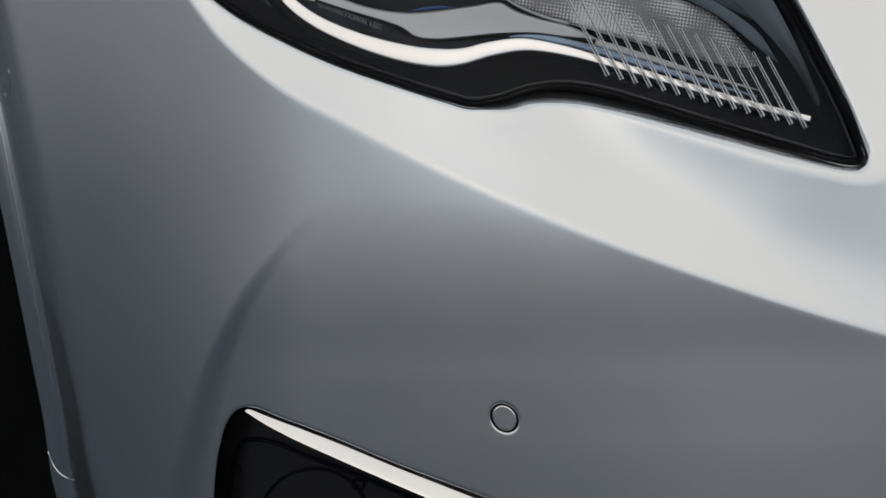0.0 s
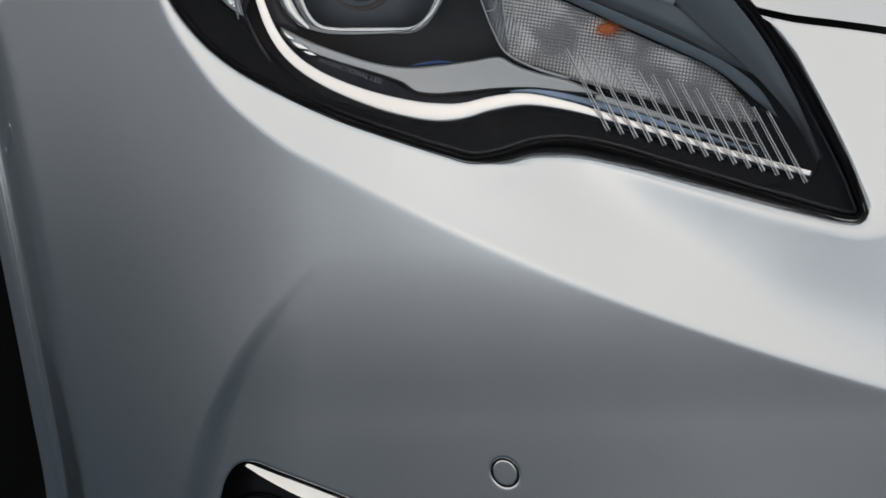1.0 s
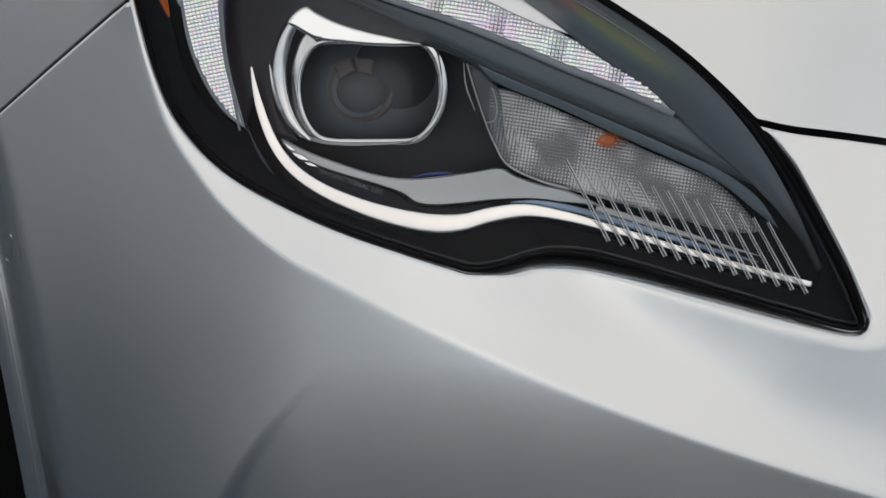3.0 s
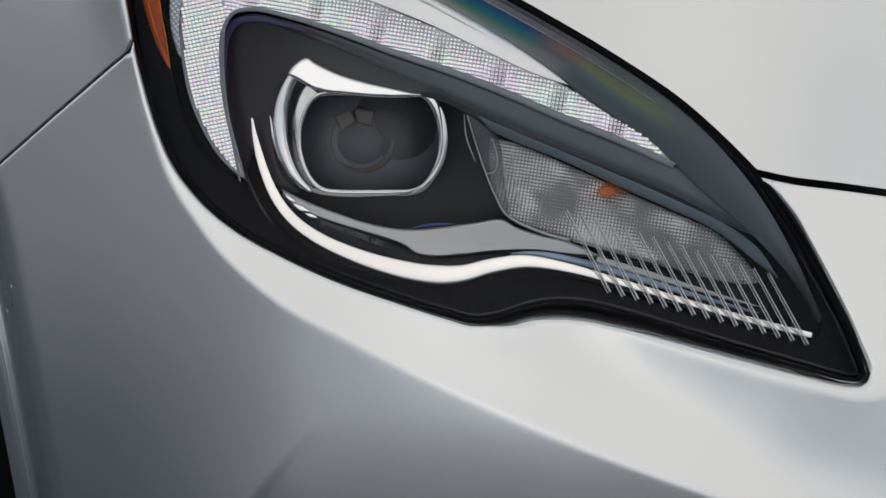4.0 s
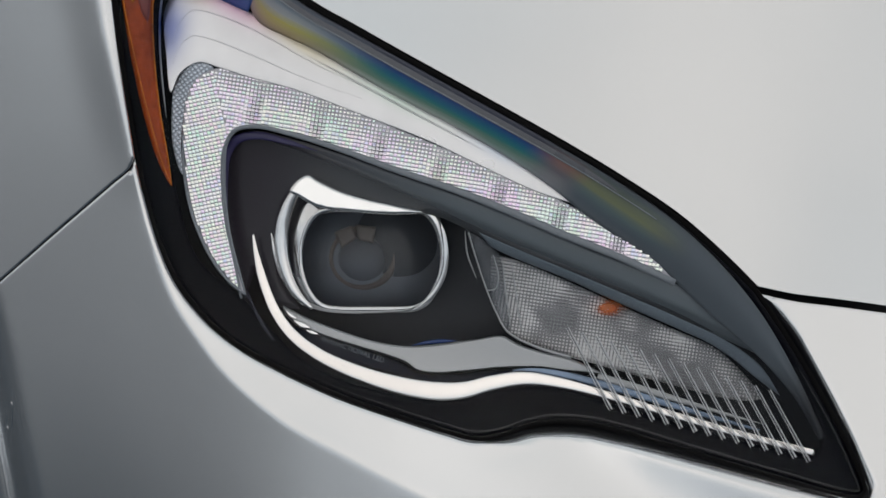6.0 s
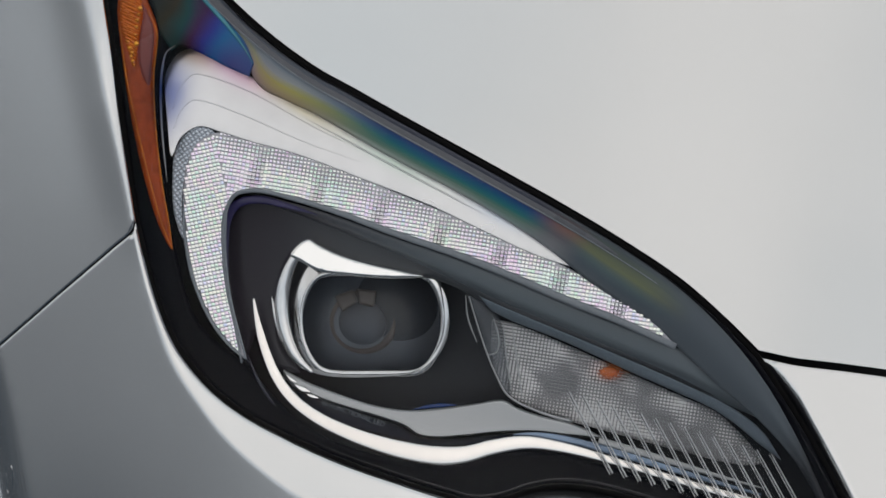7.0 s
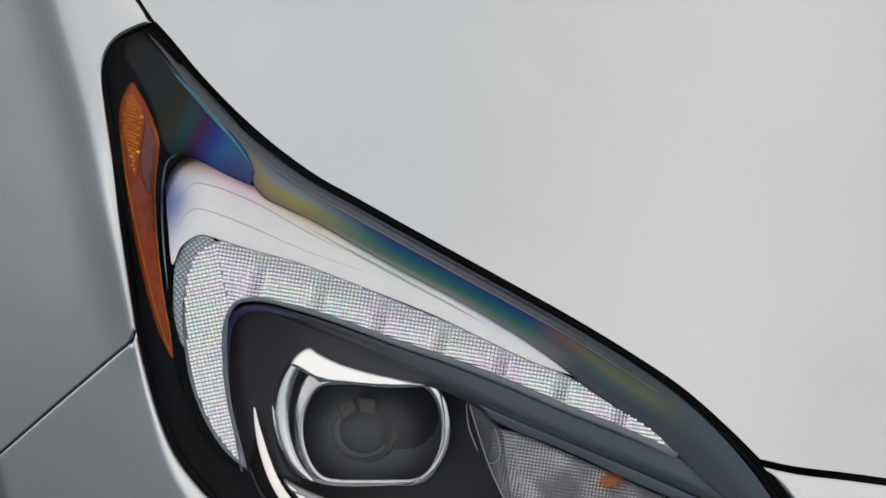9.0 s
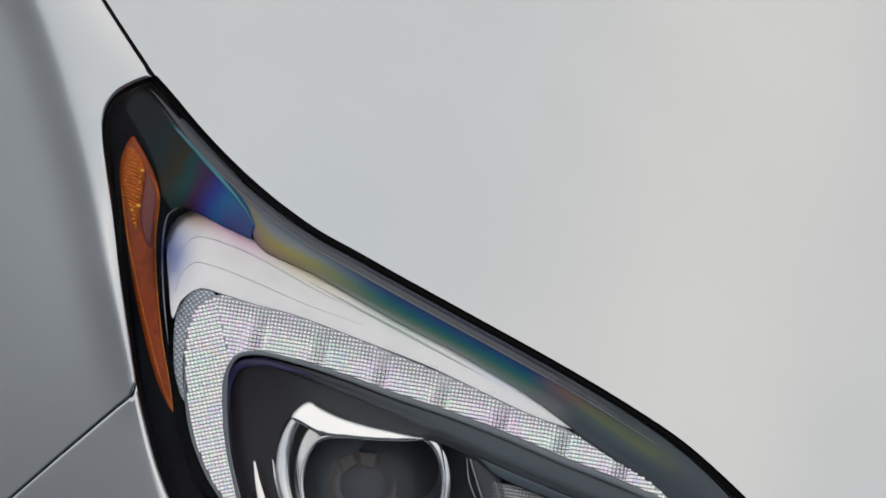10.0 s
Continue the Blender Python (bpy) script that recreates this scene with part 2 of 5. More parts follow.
def stress_tints(m, spots):
    """Soft rainbow patches painted into the clear plastic's tint, colouring what lies behind."""
    n, l = m.node_tree.nodes, m.node_tree.links
    tr = next(k for k in n if k.type == "BSDF_TRANSPARENT")
    uv, out = n.new("ShaderNodeTexCoord"), None
    for x, y, rx, ry, turn, tint in spots:
        mp, gr, mx = n.new("ShaderNodeMapping"), n.new("ShaderNodeTexGradient"), n.new("ShaderNodeMix")
        mp.vector_type = "TEXTURE"
        mp.inputs["Location"].default_value = (x / 1000, y / 1000, 0)
        mp.inputs["Rotation"].default_value = (0, 0, radians(turn))
        mp.inputs["Scale"].default_value = (rx / 1000, ry / 1000, 1)
        gr.gradient_type = "QUADRATIC_SPHERE"
        l.new(uv.outputs["UV"], mp.inputs["Vector"])
        l.new(mp.outputs["Vector"], gr.inputs["Vector"])
        mx.data_type, mx.blend_type = "RGBA", "MULTIPLY"
        if out is None:
            mx.inputs["A"].default_value = tr.inputs["Color"].default_value[:]
        else:
            l.new(out, mx.inputs["A"])
        mx.inputs["B"].default_value = (*tint, 1)
        l.new(gr.outputs["Fac"], mx.inputs["Factor"])
        out = mx.outputs["Result"]
    l.new(out, tr.inputs["Color"])


stress_tints(CLEAR, [(286, -16, 46, 130, 4, (0.02, 0.10, 0.50)), (322, -88, 60, 40, 20, (0.45, 0.30, 0.12)), (400, -62, 150, 46, 30, (0.95, 0.62, 0.80)),
                     (520, 12, 170, 26, 30, (1.0, 0.93, 0.72)), (690, 112, 170, 24, 28, (0.86, 0.96, 0.89)), (880, 210, 130, 22, 28, (0.84, 0.90, 0.98))])
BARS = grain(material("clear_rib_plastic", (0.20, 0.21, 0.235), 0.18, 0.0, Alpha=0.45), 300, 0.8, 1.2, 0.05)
BAR_GLINT = grain(material("clear_rib_glint", (0.93, 0.94, 0.96), 0.2, 0.3, Alpha=0.9), 300, 0.8, 1.2, 0.05)
PEARL = grain(material("bright_satin_reflector", (0.88, 0.875, 0.88), 0.30, 0.7), 40, 0.88, 1.06, 0.05, 0.0, 12)
DRL = grain(material("frosted_guide_backing", (0.46, 0.46, 0.50), 0.4, 0.6), 90, 0.8, 1.2, 0.05)


def cut_prisms(name):
    """Silvered prisms with split-light colours painted in: a random tint each, and patches that lean to pink or green.
    """
    m = material(name, (0.95, 0.95, 0.96), 0.24, 1.0)
    n, l, b = m.node_tree.nodes, m.node_tree.links, shader(m)
    geo, uv, ns = n.new("ShaderNodeNewGeometry"), n.new("ShaderNodeTexCoord"), n.new("ShaderNodeTexNoise")
    one, patch, mul = n.new("ShaderNodeValToRGB"), n.new("ShaderNodeValToRGB"), n.new("ShaderNodeMix")
    for ramp, stops in ((one, ((0.0, (0.80, 0.97, 0.90)), (0.3, (1.0, 1.0, 0.97)), (0.6, (0.97, 0.97, 1.0)), (0.85, (0.98, 0.84, 0.97)), (1.0, (0.80, 0.86, 1.0)))),
                        (patch, ((0.34, (0.90, 1.0, 0.95)), (0.46, (1.0, 0.99, 0.93)), (0.54, (0.97, 0.96, 1.0)), (0.64, (1.0, 0.87, 0.98))))):
        e = ramp.color_ramp.elements
        e[0].position, e[0].color = stops[0][0], (*stops[0][1], 1)
        e[1].position, e[1].color = stops[-1][0], (*stops[-1][1], 1)
        for at, col in stops[1:-1]:
            e.new(at).color = (*col, 1)
    ns.inputs["Scale"].default_value, ns.inputs["Detail"].default_value = 8.0, 2
    l.new(uv.outputs["UV"], ns.inputs["Vector"])
    l.new(geo.outputs["Random Per Island"], one.inputs["Fac"])
    l.new(ns.outputs["Fac"], patch.inputs["Fac"])
    mul.data_type, mul.blend_type = "RGBA", "MULTIPLY"
    mul.inputs["Factor"].default_value = 1.0
    l.new(one.outputs["Color"], mul.inputs["A"])
    l.new(patch.outputs["Color"], mul.inputs["B"])
    l.new(mul.outputs["Result"], b.inputs["Base Color"])
    return m


PRISM = cut_prisms("silvered_prisms")
DRL_SIDE = prisms("prismatic_side_guide", 7.0, 35, (0.86, 0.92, 1.0), (0.42, 0.46, 0.53), 0.4, 0.3)


def flutes(name):
    """Pressed glass of small flutes, upright, level and pillowed, clearer in the joints; bright streaks and dark gaps
    painted into the colour.
    """
    m = material(name, (0.8, 0.8, 0.8), 0.3, 0.5)
    n, l, b = m.node_tree.nodes, m.node_tree.links, shader(m)
    uv, sp = n.new("ShaderNodeTexCoord"), n.new("ShaderNodeSeparateXYZ")
    mp = n.new("ShaderNodeMapping")
    mp.inputs["Rotation"].default_value = (0, 0, radians(-9))
    l.new(uv.outputs["UV"], mp.inputs["Vector"])
    l.new(mp.outputs["Vector"], sp.inputs[0])

    def calc(op, *v):
        c = n.new("ShaderNodeMath")
        c.operation = op
        for i, p in enumerate(v):
            if isinstance(p, float):
                c.inputs[i].default_value = p
            else:
                l.new(p, c.inputs[i])
        return c.outputs[0]

    def noise(scale, lo, hi, vec=uv.outputs["UV"]):
        t, r = n.new("ShaderNodeTexNoise"), n.new("ShaderNodeMapRange")
        t.inputs["Scale"].default_value, t.inputs["Detail"].default_value = scale, 2
        l.new(vec, t.inputs["Vector"])
        r.inputs["From Min"].default_value, r.inputs["From Max"].default_value = 0.35, 0.65
        r.inputs["To Min"].default_value, r.inputs["To Max"].default_value = lo, hi
        l.new(t.outputs["Fac"], r.inputs["Value"])
        return r.outputs["Result"]
    up = calc("ABSOLUTE", calc("SINE", calc("MULTIPLY", sp.outputs["X"], 1000 * math.pi / 6.2)))
    level = calc("ABSOLUTE", calc("SINE", calc("MULTIPLY", sp.outputs["Y"], 1000 * math.pi / 6.0)))
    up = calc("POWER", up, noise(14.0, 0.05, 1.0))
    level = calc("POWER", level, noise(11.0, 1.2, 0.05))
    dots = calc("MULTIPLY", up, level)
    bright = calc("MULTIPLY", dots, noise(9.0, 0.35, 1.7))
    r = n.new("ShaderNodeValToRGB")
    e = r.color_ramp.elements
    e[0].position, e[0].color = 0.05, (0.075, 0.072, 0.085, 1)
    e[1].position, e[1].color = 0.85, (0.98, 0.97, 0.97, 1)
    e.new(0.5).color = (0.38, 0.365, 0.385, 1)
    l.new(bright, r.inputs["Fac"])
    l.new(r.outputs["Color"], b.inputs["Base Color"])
    l.new(calc("MULTIPLY_ADD", dots, 0.42, 0.26), b.inputs["Alpha"])
    bp = n.new("ShaderNodeBump")
    bp.inputs["Strength"].default_value, bp.inputs["Distance"].default_value = 0.5, 0.0006
    l.new(dots, bp.inputs["Height"])
    l.new(bp.outputs["Normal"], b.inputs["Normal"])
    return m


FLUTES = flutes("fluted_clear_plastic")
AMBER_CUT = prisms("amber_prisms", 5.0, 62, (0.98, 0.27, 0.02), (0.60, 0.11, 0.008), 0.3, 0.2, 14.0, 226.0, deep=0.001, ratio=2.4)

# ---- the drawing: the camera's view at its middle tilt, in picture units (0.37 mm at DIST), x to the right and y down ----
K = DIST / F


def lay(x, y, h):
    """World places of drawing points (arrays), cast out along the camera's rays to h metres short of DIST."""
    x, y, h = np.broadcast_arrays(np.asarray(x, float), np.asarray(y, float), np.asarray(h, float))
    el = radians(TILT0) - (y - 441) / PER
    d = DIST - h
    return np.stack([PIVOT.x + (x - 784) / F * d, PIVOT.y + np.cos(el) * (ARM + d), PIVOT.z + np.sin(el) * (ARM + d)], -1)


def smooth_line(points, n=8, closed=False):
    """A centripetal spline through the points."""
    p = np.array(points, float)
    p = np.vstack([p[-1], p, p[:2]]) if closed else np.vstack([2 * p[0] - p[1], p, 2 * p[-1] - p[-2]])
    out = []
    for i in range(1, len(p) - 2):
        a, b, c, d = p[i - 1:i + 3]
        t0 = 0.0
        t1 = t0 + max(np.hypot(*(b - a)), 1e-6) ** 0.5
        t2 = t1 + max(np.hypot(*(c - b)), 1e-6) ** 0.5
        t3 = t2 + max(np.hypot(*(d - c)), 1e-6) ** 0.5
        for t in np.linspace(t1, t2, n, endpoint=False):
            a1 = (t1 - t) / (t1 - t0) * a + (t - t0) / (t1 - t0) * b
            a2 = (t2 - t) / (t2 - t1) * b + (t - t1) / (t2 - t1) * c
            a3 = (t3 - t) / (t3 - t2) * c + (t - t2) / (t3 - t2) * d
            b1 = (t2 - t) / (t2 - t0) * a1 + (t - t0) / (t2 - t0) * a2
            b2 = (t3 - t) / (t3 - t1) * a2 + (t - t1) / (t3 - t1) * a3
            out.append((t2 - t) / (t2 - t1) * b1 + (t - t1) / (t2 - t1) * b2)
    if not closed:
        out.append(p[-2])
    return np.array(out)


def chain(*lines):
    """Lines joined end to end, doubles left out."""
    p = np.vstack([np.array(l, float) for l in lines])
    keep = np.ones(len(p), bool)
    keep[1:] = np.hypot(*(p[1:] - p[:-1]).T) > 0.5
    if np.hypot(*(p[0] - p[-1])) < 0.5:
        keep[-1] = False
    return p[keep]


def near(x, y, line, closed=False):
    """Distance to a line, positive on the left of its way as drawn, and how far along it (0 to 1) the foot lies."""
    x, y = np.asarray(x, float).ravel(), np.asarray(y, float).ravel()
    p = np.vstack([line, line[:1]]) if closed else line
    best, side, along = np.full(x.shape, 1e18), np.ones(x.shape), np.zeros(x.shape)
    seg = p[1:] - p[:-1]
    ln = np.hypot(seg[:, 0], seg[:, 1])
    run = np.concatenate([[0], np.cumsum(ln)])
    for i in range(len(seg)):
        dx, dy = x - p[i, 0], y - p[i, 1]
        t = np.clip((dx * seg[i, 0] + dy * seg[i, 1]) / max(ln[i] ** 2, 1e-9), 0, 1)
        ex, ey = dx - t * seg[i, 0], dy - t * seg[i, 1]
        d2 = ex * ex + ey * ey
        cross = dx * seg[i, 1] - dy * seg[i, 0]
        m = d2 < best - 1e-9
        best[m], side[m], along[m] = d2[m], np.sign(cross[m]) + (cross[m] == 0), (run[i] + t[m] * ln[i]) / run[-1]
    return np.sqrt(best) * side, along


def inside(x, y, poly):
    r = np.zeros(np.shape(x), bool)
    q = np.roll(poly, -1, 0)
    for (x1, y1), (x2, y2) in zip(poly, q):
        if y1 != y2:
            r ^= ((y1 > y) != (y2 > y)) & (x < (x2 - x1) * (y - y1) / (y2 - y1) + x1)
    return r


def ease(a, b, v):
    t = np.clip((v - a) / (b - a), 0, 1)
    return t * t * (3 - 2 * t)


def bend(q, soft):
    """A line that turns from 0 to slope 1 at q = 0, over about soft."""
    return soft * np.logaddexp(0, q / soft)


# Lines of the body
SHOULDER = smooth_line([(-20, -700), (40, -520), (100, -360), (150, -180), (185, 0), (222, 180), (262, 350), (300, 462), (345, 535),
                        (400, 605), (500, 688), (600, 743), (700, 796), (800, 845), (1000, 931), (1200, 1008), (1400, 1076),
                        (1568, 1127), (1900, 1220)])
LAMP_TOP = smooth_line([(268, -325), (300, -289), (350, -229), (400, -176), (450, -129), (500, -88), (560, -46), (620, -13), (700, 32),
                        (800, 87), (900, 142), (1000, 198), (1100, 258), (1200, 325), (1280, 395), (1340, 455)])
LAMP_INNER = smooth_line([(1340, 455), (1400, 545), (1450, 630), (1500, 725), (1527, 790)])
LAMP_BOTTOM = smooth_line([(1527, 790), (1532, 810), (1522, 823), (1500, 824), (1400, 797), (1300, 768), (1200, 738), (1100, 708),
                           (1040, 694), (985, 690), (940, 697), (890, 713), (838, 720), (790, 708), (700, 680), (600, 645),
                           (500, 600), (430, 562), (380, 525), (340, 483), (305, 433), (275, 362), (255, 292), (238, 220)])
LAMP_OUTER = smooth_line([(238, 220), (215, 60), (200, -66), (185, -161), (178, -221), (179, -246), (186, -271), (205, -296),
                          (235, -313), (268, -325)])
LAMP = chain(LAMP_TOP, LAMP_INNER, LAMP_BOTTOM, LAMP_OUTER)
FENDER_TOP = smooth_line([(60, -640), (140, -523), (180, -461), (215, -406), (268, -325)])
NOSE_GAP = smooth_line([(1340, 455), (1400, 468), (1480, 478), (1568, 490), (1760, 520)])
CREST = chain(FENDER_TOP, LAMP_TOP, NOSE_GAP)
ARCH = smooth_line([(-900, -140), (-760, -190), (-600, -190), (-440, -130), (-300, -10), (-200, 140), (-140, 290), (-98, 430), (-60, 580), (-25, 745), (0, 871), (12, 931), (62, 1181), (82, 1281), (97, 1381), (118, 1460), (150, 1640)])
# the shelf's upper end, drawn where the reflected tone changes, and the rolled edge round the lamp's tip
SHELF_TOP = smooth_line([(300, 560), (640, 660), (838, 728), (930, 725), (985, 712), (1083, 786), (1260, 890), (1392, 962), (1566, 1024), (1800, 1110)])
ROLL = smooth_line([(300, 540), (640, 655), (838, 722), (930, 712), (985, 696), (1030, 712), (1195, 766), (1359, 816), (1458, 842), (1520, 855), (1560, 852), (1620, 838), (1800, 780)])
SWEEP = smooth_line([(640, 860), (560, 905), (505, 960), (440, 1040), (395, 1115), (360, 1195), (335, 1281), (318, 1350), (305, 1420), (295, 1560), (290, 1660)])

YS = np.arange(-900.0, 2000.0, 5.0)
DOWN = 22 + np.degrees((YS - 441) / PER)
RISE = np.tan(np.radians(DOWN / 2 - 1.7 + 2.6 * ease(-100, 700, YS) + 5 * ease(950, 1450, YS)))
FLANK = -np.concatenate([[0], np.cumsum((RISE[1:] + RISE[:-1]) / 2 * 5.0 * K)])
FLANK -= np.interp(700, YS, FLANK)
EASE_OFF = np.cumsum(np.radians(1.3 * ease(960, 1090, YS) * (1 - ease(1130, 1300, YS)) + 0.2 * ease(1150, 1350, YS) - 0.5 * ease(680, 780, YS) * (1 - ease(940, 1080, YS)))) * 5.0 * K
LIFT = np.cumsum(np.radians(3.4 * ease(950, 1250, YS))) * 5.0 * K
UNDERCUT = np.cumsum(np.radians(5 * ease(950, 1450, YS))) * 5.0 * K
QS = np.arange(0.0, 600.0, 5.0)
DEEPER = np.cumsum(0.003 * QS * (1 - ease(150, 260, QS))) * 5.0
XS = np.arange(-400.0, 2000.0, 4.0)
CREST_Y = np.interp(XS, CREST[:, 0], CREST[:, 1])
CREST_Y[XS < 60] += (XS[XS < 60] - 60) * 1.46
CREST_EDGE = np.convolve(np.pad(CREST_Y, 55, mode="reflect", reflect_type="odd"), np.hanning(111) / np.hanning(111).sum(), mode="valid")
CREST_Y = np.convolve(np.pad(CREST_Y, 80, mode="reflect", reflect_type="odd"), np.hanning(161) / np.hanning(161).sum(), mode="valid")
CREST_C = 1 / np.sqrt(1 + np.gradient(CREST_Y, XS) ** 2)
CREST_C = np.convolve(np.pad(CREST_C, 100, mode="edge"), np.hanning(201) / np.hanning(201).sum(), mode="valid")
# the wheel arch's edge: a folded lip, a valley and the flank
DS = np.arange(0.0, 120.0, 2.0)
LIP = 1.1 * (1 - ease(12, 22, DS)) - 0.45 * ease(14, 22, DS) * (1 - ease(30, 36, DS)) + 2.1 * ease(30, 37, DS) * (1 - ease(60, 96, DS))
LIP = np.cumsum(LIP) * 2.0 * K
LIP -= LIP[-1]


def skin(x, y, nose=False, top=False, edge=False):
    """Height of the body's skin over the drawing, in metres; bends tuned to the tones the camera sees in it."""
    shape = np.shape(x)
    x, y = np.asarray(x, float).ravel(), np.asarray(y, float).ravel()
    a = (x - 784) * K - 0.08
    h = np.where(a < 0, -1.05, -0.7) * a * a + np.interp(y, YS, FLANK)
    h -= K * (1 - ease(20, 560, x)) * (0.55 * bend(y - 860, 110) + 0.05 * bend(y - 250, 80))
    h += ease(800, 1400, x) * np.interp(y, YS, LIFT)
    h += ease(420, 700, x) * np.interp(y, YS, EASE_OFF) + np.interp(x, [100, 400, 700, 1300], [-2.6, -2.1, -1.9, -1.3]) * np.interp(y, YS, UNDERCUT)
    q, along = near(x, y, SHOULDER)
    soft = 3 + 20 * (1 - ease(-420, -40, y))
    h -= 0.34 * K * (bend(q - 3, soft) - bend(q - 260, 60)) + 0.06 * K * (bend(q - 3, soft) - bend(q - 40, 12))
    if edge:
        # the flank rolls over towards the lamp
        more = np.interp(x, [180, 230, 262, 300, 345, 400, 500, 700], [0.75, 0.75, 0.66, 0.5, 0.34, 0.2, 0.1, 0.0]) * ease(-260, 60, y)
        h -= more * K * (bend(q - 3, 3) - bend(q - 90, 15))
    # the fender's crease, hollow on its outer side
    h -= 0.40 * K * (1 - ease(0, 320, y)) * (bend(q + 50, 12) - bend(q + 6, 8)) * -1.0
    qc = (np.interp(x, XS, CREST_Y) - y) * np.interp(x, XS, CREST_C)
    if top:
        over = np.maximum(np.interp(x, XS, CREST_EDGE) - y, 0)
        qc = qc - np.interp(x, XS, (CREST_Y - CREST_EDGE) * CREST_C) * np.exp(-(over / 420) ** 2) + 8
        h -= 0.42 * K * ease(300, 1900, x) * bend(850 - np.interp(x, XS, CREST_EDGE), 60)
        # a soft crease towards the bonnet's middle
        qb = (x - 1390) * 0.894 - (y - 200) * 0.447
        h += 0.05 * K * (bend(qb, 22) - bend(qb - 130, 60))
    h -= 0.95 * K * (qc if top else 0.0 if nose else bend(qc - 20, 20))
    if nose:
        qu, qr = near(x, y, SHELF_TOP)[0], near(x, y, ROLL)[0]
        w = np.interp(x, [985, 1060, 1150, 1260, 1392, 1480, 1566, 1760], [0, 0.20, 0.33, 0.33, 0.29, 0.24, 0.20, 0.17])
        h -= 0.42 * K * ease(300, 1900, x) * bend(850 - y, 60)
        h += K * w * (bend(qu, 20) + np.interp(qu, QS, DEEPER) - np.maximum(bend(qr, 4), bend(qu - 250, 30)))
        # the skin turns in steeply under the lamp and beside its tip, to give the dark edge there
        gap = np.abs(near(x, y, LAMP, True)[0])
        reach = np.interp(x, [838, 900, 985, 1100, 1400, 1500, 1700], [1, 20, 30, 30, 24, 18, 12])
        over = np.maximum(reach - gap, 0)
        h -= 1.3 * K * over * over / reach * ease(838, 870, x) * ease(440, 560, y)
        h -= 0.0004 * np.exp(-((x - 905) / 60) ** 2 - ((y - 740 + 0.2 * (x - 905)) / 24) ** 2)
    d = np.clip(near(x, y, ARCH)[0], 0, 119)
    h += np.interp(d, DS, LIP)
    qs, run = near(x, y, SWEEP)
    low = ease(880, 1300, y)
    h -= (0.0021 + 0.0075 * low) * ease(880, 1180, y) * ease(0, 1, (qs + 6) / (20 + 40 * low))
    return h.reshape(shape)


def fitted(outline):
    """A smooth cubic sheet near the skin inside an outline."""
    x0, y0 = outline.min(0)
    x1, y1 = outline.max(0)
    gx, gy = np.meshgrid(np.linspace(x0, x1, 60), np.linspace(y0, y1, 60))
    gx, gy = gx.ravel(), gy.ravel()
    ok = inside(gx, gy, outline)
    gx, gy = gx[ok], gy[ok]

    def terms(x, y):
        u, v = (np.asarray(x, float) - 784) / 600, (np.asarray(y, float) - 300) / 600
        return np.stack([u ** i * v ** j for i in range(4) for j in range(4 - i)], -1)
    co = np.linalg.lstsq(terms(gx, gy), skin(gx, gy), rcond=None)[0]
    return lambda x, y: terms(x, y) @ co


def even(line, size):
    """A closed line cut into steps of about that size, its corners kept."""
    out = []
    for a, c in zip(line, np.roll(line, -1, 0)):
        n = max(1, int(round(np.hypot(*(c - a)) / size)))
        out += [a + (c - a) * k / n for k in range(n)]
    p = np.array(out)
    keep = np.hypot(*(p - np.roll(p, 1, 0)).T) > size * 0.35
    return p[keep]


